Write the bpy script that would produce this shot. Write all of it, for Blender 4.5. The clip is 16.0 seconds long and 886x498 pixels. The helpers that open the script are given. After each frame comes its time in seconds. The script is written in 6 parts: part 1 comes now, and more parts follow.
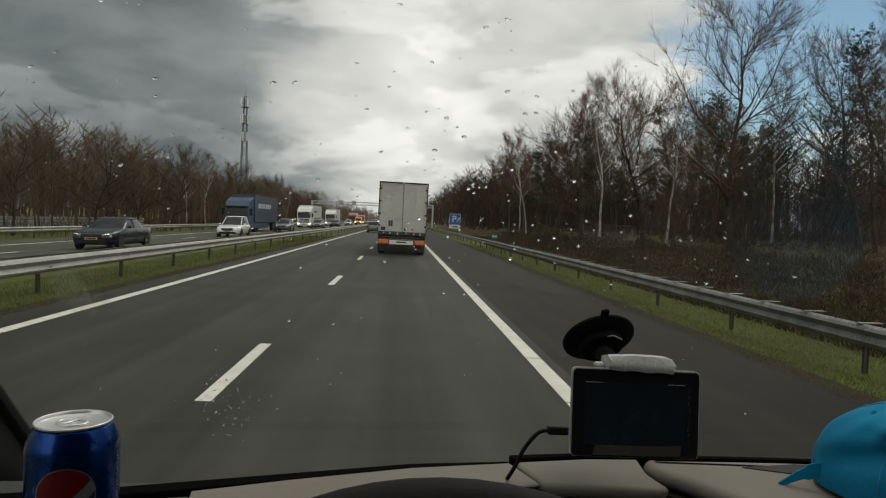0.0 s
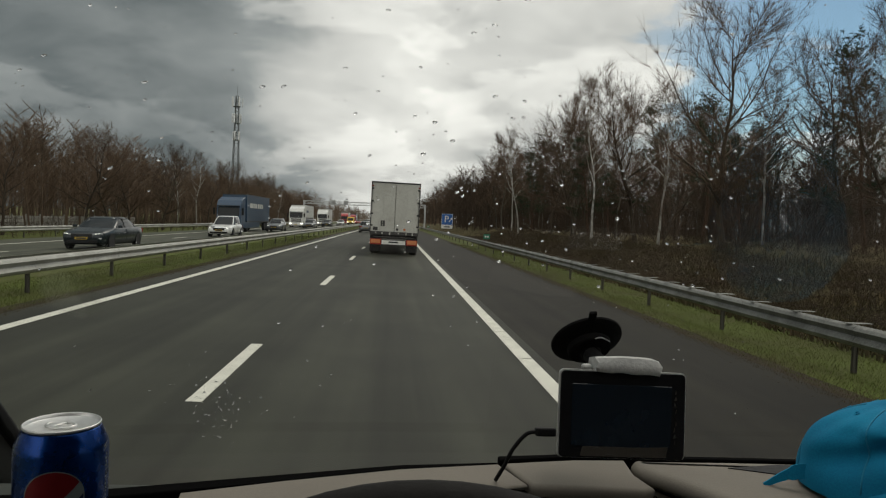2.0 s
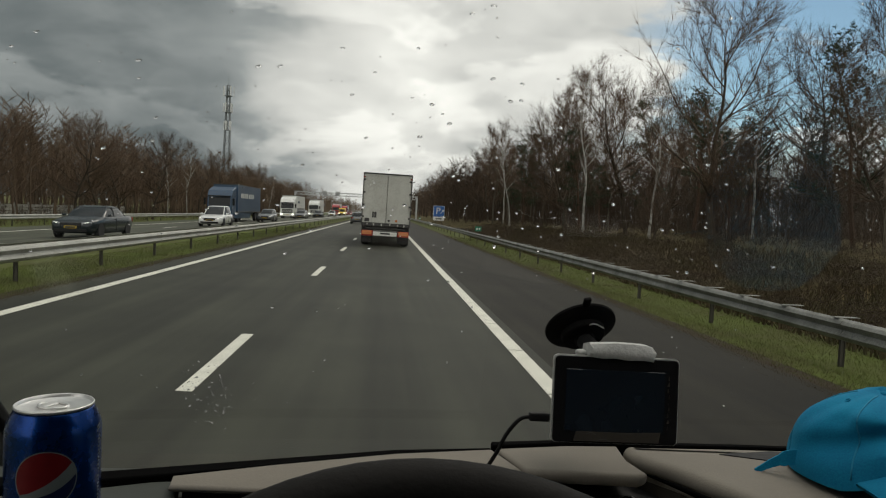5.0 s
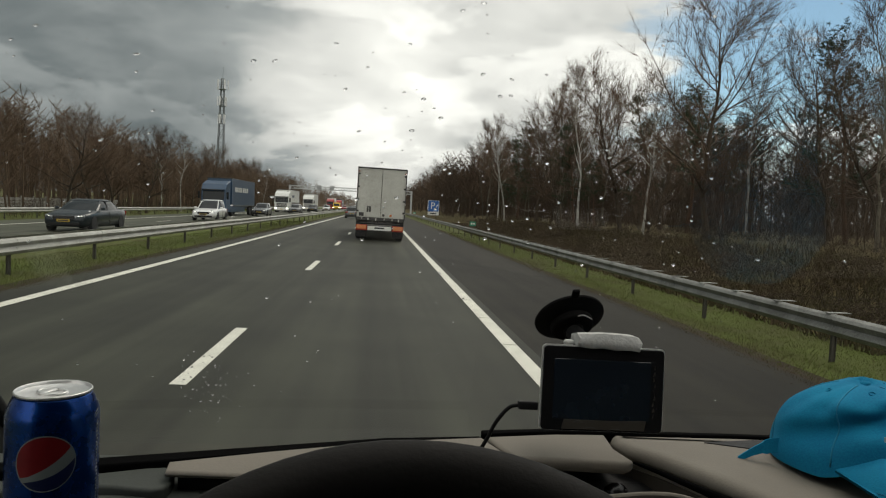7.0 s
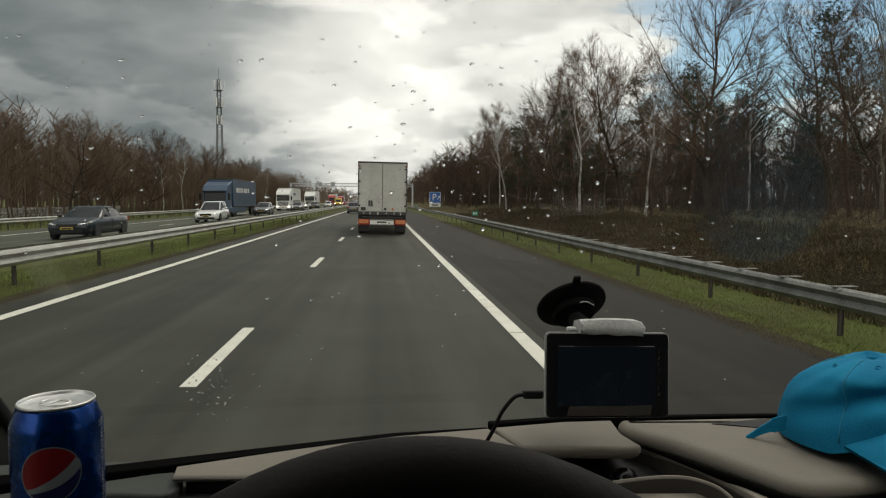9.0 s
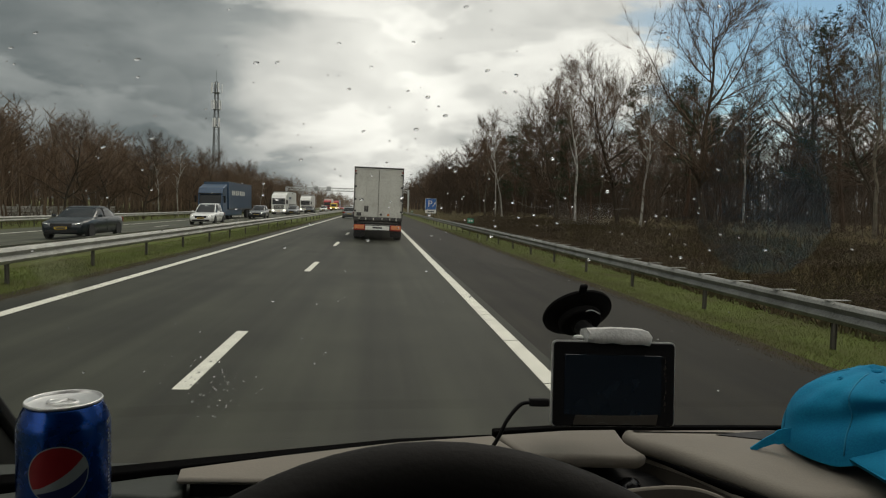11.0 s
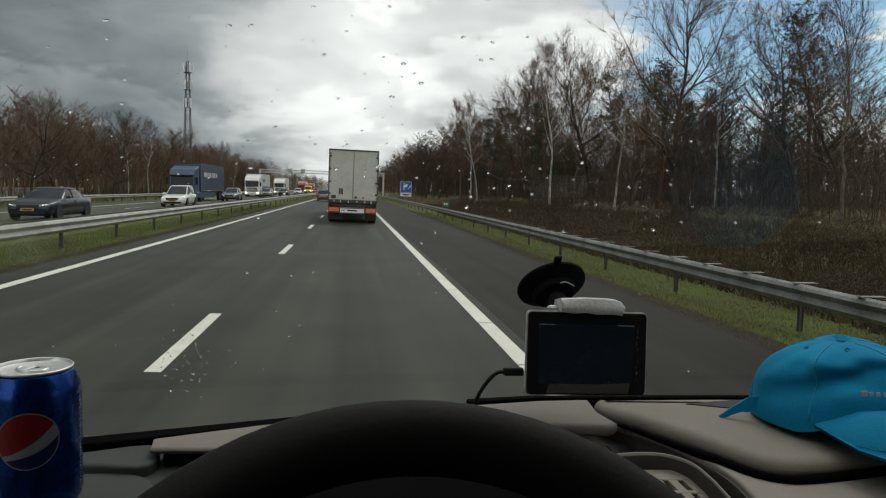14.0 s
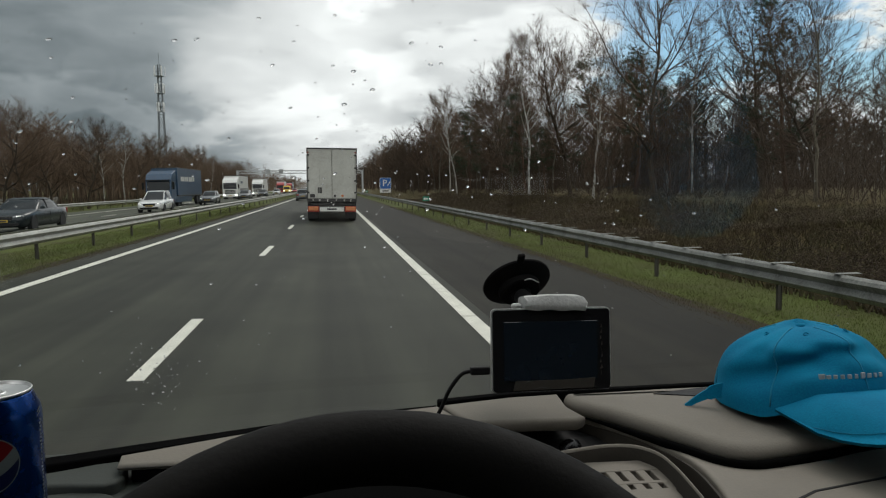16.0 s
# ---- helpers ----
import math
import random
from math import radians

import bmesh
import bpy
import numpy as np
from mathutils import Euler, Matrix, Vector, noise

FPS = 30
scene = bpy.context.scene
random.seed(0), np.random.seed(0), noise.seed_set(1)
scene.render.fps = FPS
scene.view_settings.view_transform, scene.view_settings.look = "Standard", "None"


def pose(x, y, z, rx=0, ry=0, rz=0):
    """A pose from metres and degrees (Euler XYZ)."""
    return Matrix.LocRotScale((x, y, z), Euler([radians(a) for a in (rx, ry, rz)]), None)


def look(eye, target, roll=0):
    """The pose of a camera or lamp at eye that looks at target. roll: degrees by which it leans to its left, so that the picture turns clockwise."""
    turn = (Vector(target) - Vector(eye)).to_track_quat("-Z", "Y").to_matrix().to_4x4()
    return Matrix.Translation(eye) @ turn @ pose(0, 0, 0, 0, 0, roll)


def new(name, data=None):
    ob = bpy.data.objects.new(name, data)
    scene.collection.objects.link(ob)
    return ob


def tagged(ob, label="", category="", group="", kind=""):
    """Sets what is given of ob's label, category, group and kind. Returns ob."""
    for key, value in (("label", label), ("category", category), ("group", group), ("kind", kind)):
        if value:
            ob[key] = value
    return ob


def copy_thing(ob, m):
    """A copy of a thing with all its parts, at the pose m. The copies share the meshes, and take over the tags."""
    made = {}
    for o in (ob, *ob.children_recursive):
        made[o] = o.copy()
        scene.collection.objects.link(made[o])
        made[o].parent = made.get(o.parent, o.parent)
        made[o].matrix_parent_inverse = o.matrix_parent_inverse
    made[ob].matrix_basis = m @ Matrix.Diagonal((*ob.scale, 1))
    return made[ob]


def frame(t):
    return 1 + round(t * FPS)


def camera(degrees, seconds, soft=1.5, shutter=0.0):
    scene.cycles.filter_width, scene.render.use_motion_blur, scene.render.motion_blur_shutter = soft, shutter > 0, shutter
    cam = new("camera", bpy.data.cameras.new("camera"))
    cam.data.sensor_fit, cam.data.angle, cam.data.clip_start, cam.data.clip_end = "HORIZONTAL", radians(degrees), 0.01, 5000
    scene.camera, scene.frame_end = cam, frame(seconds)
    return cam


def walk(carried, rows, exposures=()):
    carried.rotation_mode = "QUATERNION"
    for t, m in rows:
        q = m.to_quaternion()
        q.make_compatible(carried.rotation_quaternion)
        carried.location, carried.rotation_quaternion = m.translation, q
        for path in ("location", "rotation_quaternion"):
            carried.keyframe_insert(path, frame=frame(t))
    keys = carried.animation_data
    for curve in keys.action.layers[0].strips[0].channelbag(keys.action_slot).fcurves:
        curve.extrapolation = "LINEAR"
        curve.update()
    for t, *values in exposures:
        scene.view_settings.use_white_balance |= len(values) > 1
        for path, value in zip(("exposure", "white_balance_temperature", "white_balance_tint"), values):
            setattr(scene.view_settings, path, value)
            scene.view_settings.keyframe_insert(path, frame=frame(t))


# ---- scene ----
cam = camera(65.0, 16.0, soft=1.15)
PATH = [
    (0, (0.0000, 0.0000, 1.7800), (0.0927, 1.5162, 1.7215), 2.1),
    (0.5, (-0.0061, -0.0046, 1.7861), (0.0889, 1.5116, 1.7534), 2.5),
    (1, (-0.0076, -0.0038, 1.7868), (0.0752, 1.5132, 1.7526), 2.7),
    (1.5, (0.0008, -0.0084, 1.7830), (0.1170, 1.5071, 1.7367), 2.5),
    (2, (0.0030, -0.0046, 1.7830), (0.1125, 1.5101, 1.7253), 2.2),
    (2.5, (0.0038, -0.0068, 1.7853), (0.1201, 1.5078, 1.7397), 1.9),
    (3, (0.0023, -0.0046, 1.7823), (0.1140, 1.5101, 1.7207), 1.7),
    (3.5, (0.0030, -0.0038, 1.7815), (0.1224, 1.5101, 1.7169), 2.0),
    (4, (-0.0008, -0.0023, 1.7800), (0.1140, 1.5116, 1.7162), 2.5),
    (6.5, (0.0000, -0.0099, 1.7709), (0.1490, 1.5002, 1.6766), 2.8),
    (7, (0.0015, -0.0175, 1.7732), (0.1429, 1.4934, 1.6880), 2.9),
    (7.5, (0.0129, -0.0099, 1.7656), (0.1672, 1.4972, 1.6417), 1.5),
    (8, (0.0220, -0.0122, 1.7739), (0.1596, 1.4972, 1.6523), 0.2),
    (8.5, (0.0213, -0.0167, 1.7739), (0.1740, 1.4911, 1.6569), -0.1),
    (9, (0.0076, -0.0144, 1.7747), (0.1414, 1.4964, 1.6698), 0.3),
    (11.5, (-0.0068, -0.0129, 1.7724), (0.1406, 1.4972, 1.6827), 1.5),
    (12, (0.0000, -0.0137, 1.7694), (0.1573, 1.4949, 1.6728), 1.1),
    (12.5, (0.0038, -0.0122, 1.7701), (0.1436, 1.4995, 1.6827), 1.4),
    (13, (-0.0008, -0.0084, 1.7716), (0.1315, 1.5033, 1.6835), 1.4),
    (13.5, (0.0023, -0.0114, 1.7663), (0.1672, 1.4957, 1.6607), 1.1),
    (14, (-0.0068, -0.0144, 1.7602), (0.1930, 1.4873, 1.6356), 1.7),
    (14.5, (0.0000, -0.0160, 1.7640), (0.1877, 1.4873, 1.6364), 1.0),
    (15, (0.0122, -0.0220, 1.7701), (0.1953, 1.4835, 1.6652), -0.2),
    (15.5, (0.0152, -0.0251, 1.7656), (0.2447, 1.4721, 1.6379), -0.3),
    (16, (0.0137, -0.0205, 1.7694), (0.2516, 1.4744, 1.6326), -0.6),
]
walk(cam, [(t, look(eye, target, roll)) for t, eye, target, roll in PATH],
     exposures=[(0, -0.20, 6850, 10), (4.2, -0.18, 6900, 10), (6.3, 0.02, 6900, 10), (8.0, 0.07, 6900, 10), (9.2, 0.03, 7000, 10), (11.3, -0.10, 7000, 10), (12.5, -0.14, 7000, 10), (14.5, 0.0, 6450, 10), (16, 0.0, 6450, 10)])

# ---- world, sun ----
FALL = 0.021  # crossfall of the carriageways


def road_z(x):
    """Height of the road and verge surface at x."""
    if x > 7.0:
        return -FALL * 7.0
    if x > -6.7:
        return -FALL * x
    return max(0.14 + 0.0158 * (x + 6.7), -0.12)


def build_world():
    world = bpy.data.worlds.new("world")
    scene.world = world
    world.use_nodes = True
    nt = world.node_tree
    nt.nodes.clear()
    N, L = nt.nodes.new, nt.links.new

    def math_node(op, a, b=None, c=None, clamp=False):
        n = N("ShaderNodeMath")
        n.operation, n.use_clamp = op, clamp
        for i, v in enumerate((a, b, c)):
            if v is None:
                continue
            if isinstance(v, (int, float)):
                n.inputs[i].default_value = v
            else:
                L(v, n.inputs[i])
        return n.outputs[0]

    def toward(v, lo, hi):
        n = N("ShaderNodeVectorMath")
        n.operation = "DOT_PRODUCT"
        L(unit, n.inputs[0])
        n.inputs[1].default_value = Vector(v).normalized()
        r = N("ShaderNodeMapRange")
        r.interpolation_type = "SMOOTHSTEP"
        r.inputs["From Min"].default_value, r.inputs["From Max"].default_value = lo, hi
        L(n.outputs["Value"], r.inputs["Value"])
        return r.outputs["Result"]

    def ramp(value, stops):
        n = N("ShaderNodeValToRGB")
        while len(n.color_ramp.elements) < len(stops):
            n.color_ramp.elements.new(0.5)
        for e, (p, c) in zip(n.color_ramp.elements, stops):
            e.position, e.color = p, (*c, 1)
        L(value, n.inputs[0])
        return n.outputs[0]

    coord = N("ShaderNodeTexCoord")
    norm = N("ShaderNodeVectorMath")
    norm.operation = "NORMALIZE"
    L(coord.outputs["Generated"], norm.inputs[0])
    unit = norm.outputs[0]
    sep = N("ShaderNodeSeparateXYZ")
    L(unit, sep.inputs[0])
    flat = math_node("ADD", math_node("MAXIMUM", sep.outputs[2], 0.0), 0.42)
    sheet = N("ShaderNodeCombineXYZ")
    L(math_node("DIVIDE", sep.outputs[0], flat), sheet.inputs[0])
    L(math_node("DIVIDE", sep.outputs[1], flat), sheet.inputs[1])
    L(math_node("MULTIPLY", sep.outputs[2], 3.0), sheet.inputs[2])

    def clouds(scale, detail, rough, shift):
        m = N("ShaderNodeMapping")
        m.inputs["Location"].default_value = shift
        L(sheet.outputs[0], m.inputs[0])
        n = N("ShaderNodeTexNoise")
        n.inputs["Scale"].default_value, n.inputs["Detail"].default_value = scale, detail
        n.inputs["Roughness"].default_value, n.inputs["Distortion"].default_value = rough, 0.35
        L(m.outputs[0], n.inputs["Vector"])
        return n.outputs["Fac"]

    big = clouds(1.5, 5.0, 0.55, (3.1, 0.4, 0.0))
    small = clouds(4.2, 6.0, 0.58, (7.3, 2.2, 1.0))
    # brightness of the cloud deck: thick and grey on one side, thin and white towards the sun
    glow = toward((0.42, 1.0, 0.30), 0.73, 0.985)
    shine = toward((-0.06, 1.0, 0.13), 0.984, 0.9995)
    level = math_node("MULTIPLY_ADD", big, 0.52, -0.115)
    level = math_node("MULTIPLY_ADD", small, 0.40, level)
    # heaped edges of single clouds
    heap = N("ShaderNodeMapRange")
    heap.interpolation_type = "SMOOTHSTEP"
    heap.inputs["From Min"].default_value, heap.inputs["From Max"].default_value = 0.50, 0.60
    heap.inputs["To Min"].default_value, heap.inputs["To Max"].default_value = -0.055, 0.085
    L(clouds(2.7, 9.0, 0.56, (1.7, 5.2, 0.3)), heap.inputs["Value"])
    level = math_node("ADD", level, heap.outputs["Result"])
    level = math_node("MULTIPLY_ADD", glow, 0.455, level)
    behind = toward((0.1, -1.0, 0.7), 0.0, 0.9)
    overhead = toward((0.1, 0.2, 1.0), 0.55, 0.95)
    level = math_node("MULTIPLY_ADD", behind, 0.66, level)
    level = math_node("MULTIPLY_ADD", overhead, 0.33, level)
    veil = N("ShaderNodeMapRange")  # distant rain cloud low over the horizon
    veil.interpolation_type = "SMOOTHSTEP"
    veil.inputs["From Min"].default_value, veil.inputs["From Max"].default_value = 0.0, 0.15
    veil.inputs["To Min"].default_value, veil.inputs["To Max"].default_value = -0.13, 0.0
    L(sep.outputs[2], veil.inputs["Value"])
    level = math_node("ADD", level, veil.outputs["Result"])
    level = math_node("MULTIPLY_ADD", shine, 0.20, level, clamp=True)
    deck = ramp(level, [(0.0, (0.112, 0.136, 0.150)), (0.28, (0.188, 0.220, 0.236)), (0.5, (0.385, 0.42, 0.438)),
                        (0.7, (0.80, 0.815, 0.815)), (1.0, (1.30, 1.31, 1.295))])
    # clear gap in the deck
    gap = toward((0.66, 1.0, 0.24), 0.950, 0.998)
    clear = math_node("MULTIPLY_ADD", math_node("SUBTRACT", 0.49, small), 3.6, gap)
    clear = math_node("MULTIPLY_ADD", math_node("SUBTRACT", 0.5, big), 1.0, clear)
    hole = N("ShaderNodeMapRange")
    hole.interpolation_type = "SMOOTHSTEP"
    hole.inputs["From Min"].default_value, hole.inputs["From Max"].default_value = 0.42, 0.84
    L(clear, hole.inputs["Value"])
    low = N("ShaderNodeMapRange")  # haze closes the gap near the horizon
    low.inputs["From Min"].default_value, low.inputs["From Max"].default_value = 0.03, 0.13
    L(sep.outputs[2], low.inputs["Value"])
    open_sky = math_node("MULTIPLY", math_node("MULTIPLY", hole.outputs["Result"], low.outputs["Result"]), gap, clamp=True)
    sky = N("ShaderNodeTexSky")
    sky.sky_type, sky.sun_disc = "NISHITA", False
    sky.sun_elevation, sky.sun_rotation = radians(49), radians(27)
    sky.air_density, sky.dust_density = 1.0, 0.4
    clear_bg, deck_bg, mix, out = N("ShaderNodeBackground"), N("ShaderNodeBackground"), N("ShaderNodeMixShader"), N("ShaderNodeOutputWorld")
    tone = N("ShaderNodeMix")
    tone.data_type, tone.blend_type = "RGBA", "MULTIPLY"
    tone.inputs["Factor"].default_value = 1.0
    L(sky.outputs[0], tone.inputs["A"])
    tone.inputs["B"].default_value = (0.86, 1.06, 1.08, 1)
    L(tone.outputs["Result"], clear_bg.inputs[0])
    clear_bg.inputs[1].default_value = 0.084
    L(deck, deck_bg.inputs[0])
    deck_bg.inputs[1].default_value = 0.92
    L(open_sky, mix.inputs[0])
    L(deck_bg.outputs[0], mix.inputs[1])
    L(clear_bg.outputs[0], mix.inputs[2])
    L(mix.outputs[0], out.inputs[0])


build_world()
sun = new("sun", bpy.data.lights.new("sun", "SUN"))
sun.data.energy, sun.data.angle, sun.data.color = 0.8, radians(22), (1.0, 0.95, 0.88)
sun.matrix_world = look((0.45, 0.9, 1.15), (0, 0, 0))
scene.view_settings.exposure = 0.0

# ---- materials ----
def material(name, color, rough=0.6, metal=0.0, vary=0.25, scale=6.0, fine=60.0, bump=0.15, tint=None, spread=0.0, coat=0.0, local=True, spec=0.5):
    """A surface with coarse and fine variation of its colour and roughness, and a fine relief. spread: variation from object to object."""
    m = bpy.data.materials.new(name)
    m.use_nodes = True
    nt = m.node_tree
    N, L = nt.nodes.new, nt.links.new
    b = nt.nodes["Principled BSDF"]
    if local:
        vec = N("ShaderNodeTexCoord").outputs["Object"]
    else:
        vec = N("ShaderNodeNewGeometry").outputs["Position"]

    def noise_tex(s, d):
        n = N("ShaderNodeTexNoise")
        n.inputs["Scale"].default_value, n.inputs["Detail"].default_value = s, d
        L(vec, n.inputs["Vector"])
        return n.outputs["Fac"]

    coarse, grain = noise_tex(scale, 4.0), noise_tex(fine, 3.0)
    mixed = N("ShaderNodeMath")
    mixed.operation = "MULTIPLY_ADD"
    L(grain, mixed.inputs[0])
    mixed.inputs[1].default_value = 0.45
    half = N("ShaderNodeMath")
    half.operation = "MULTIPLY"
    L(coarse, half.inputs[0])
    half.inputs[1].default_value = 0.55
    L(half.outputs[0], mixed.inputs[2])
    ramp = N("ShaderNodeValToRGB")
    c = Vector(color)
    other = Vector(tint) if tint else c * (1 - vary)
    ramp.color_ramp.elements[0].position, ramp.color_ramp.elements[0].color = 0.32, (*other, 1)
    ramp.color_ramp.elements[1].position, ramp.color_ramp.elements[1].color = 0.66, (*(c * (1 + vary * 0.4)), 1)
    L(mixed.outputs[0], ramp.inputs[0])
    colour = ramp.outputs[0]
    if spread:
        info, hsv = N("ShaderNodeObjectInfo"), N("ShaderNodeHueSaturation")
        rng = N("ShaderNodeMapRange")
        rng.inputs["To Min"].default_value, rng.inputs["To Max"].default_value = 1 - spread, 1 + spread
        L(info.outputs["Random"], rng.inputs["Value"])
        L(rng.outputs["Result"], hsv.inputs["Value"])
        L(colour, hsv.inputs["Color"])
        colour = hsv.outputs[0]
    L(colour, b.inputs["Base Color"])
    rr = N("ShaderNodeMapRange")
    rr.inputs["To Min"].default_value, rr.inputs["To Max"].default_value = max(rough - 0.12, 0.02), min(rough + 0.12, 1.0)
    L(grain, rr.inputs["Value"])
    L(rr.outputs["Result"], b.inputs["Roughness"])
    b.inputs["Metallic"].default_value, b.inputs["Coat Weight"].default_value = metal, coat
    b.inputs["Specular IOR Level"].default_value = spec
    if bump:
        bp = N("ShaderNodeBump")
        bp.inputs["Strength"].default_value, bp.inputs["Distance"].default_value = bump, 0.3 / fine
        L(grain, bp.inputs["Height"])
        L(bp.outputs[0], b.inputs["Normal"])
    return m


def asphalt(name, base, tracks, warm=0.95, spec=0.28):
    """Asphalt with stone grain, patches of wear and, along the lanes, bands polished by the wheels."""
    m = material(name, (base * warm, base, base * 0.71), 0.72, 0, 0.5, 0.5, 55.0, 0.22, local=False)
    nt = m.node_tree
    N, L = nt.nodes.new, nt.links.new
    b = nt.nodes["Principled BSDF"]
    old = b.inputs["Base Color"].links[0].from_socket
    sep = N("ShaderNodeSeparateXYZ")
    pos = N("ShaderNodeNewGeometry").outputs["Position"]
    L(pos, sep.inputs[0])
    # long streaks
    stretch = N("ShaderNodeMapping")
    stretch.inputs["Scale"].default_value = (2.2, 0.05, 1.0)
    L(pos, stretch.inputs[0])
    n = N("ShaderNodeTexNoise")
    n.inputs["Scale"].default_value, n.inputs["Detail"].default_value = 1.0, 4.0
    L(stretch.outputs[0], n.inputs["Vector"])
    wave = N("ShaderNodeMath")
    wave.operation = "COSINE"
    ph = N("ShaderNodeMath")
    ph.operation = "MULTIPLY_ADD"
    L(sep.outputs[0], ph.inputs[0])
    ph.inputs[1].default_value, ph.inputs[2].default_value = 2 * math.pi / 1.78, math.pi
    L(ph.outputs[0], wave.inputs[0])
    amt = N("ShaderNodeMath")
    amt.operation = "MULTIPLY_ADD"
    L(wave.outputs[0], amt.inputs[0])
    amt.inputs[1].default_value = tracks
    add = N("ShaderNodeMath")
    add.operation = "MULTIPLY_ADD"
    L(n.outputs["Fac"], add.inputs[0])
    add.inputs[1].default_value, add.inputs[2].default_value = 2.0, -0.02
    L(add.outputs[0], amt.inputs[2])
    hsv = N("ShaderNodeHueSaturation")
    L(amt.outputs[0], hsv.inputs["Value"])
    L(old, hsv.inputs["Color"])
    L(hsv.outputs[0], b.inputs["Base Color"])
    b.inputs["Specular IOR Level"].default_value = spec
    return m


def glass(name, tint=(1, 1, 1), gloss=0.06, rough=0.02):
    """A thin pane: clear, with a Fresnel reflection."""
    m = bpy.data.materials.new(name)
    m.use_nodes = True
    nt = m.node_tree
    nt.nodes.clear()
    N, L = nt.nodes.new, nt.links.new
    clear, shine, mix, out, fr = N("ShaderNodeBsdfTransparent"), N("ShaderNodeBsdfGlossy"), N("ShaderNodeMixShader"), N("ShaderNodeOutputMaterial"), N("ShaderNodeFresnel")
    clear.inputs[0].default_value = (*tint, 1)
    shine.inputs["Roughness"].default_value = rough
    fr.inputs["IOR"].default_value = 1.0 + gloss * 8
    L(fr.outputs[0], mix.inputs[0])
    L(clear.outputs[0], mix.inputs[1])
    L(shine.outputs[0], mix.inputs[2])
    L(mix.outputs[0], out.inputs[0])
    return m


def lens(name, color, rough=0.1, emit=0.0):
    m = material(name, color, rough, 0, 0.15, 30, 120, 0.0, coat=0.5)
    if emit:
        b = m.node_tree.nodes["Principled BSDF"]
        b.inputs["Emission Color"].default_value, b.inputs["Emission Strength"].default_value = (*color, 1), emit
    return m


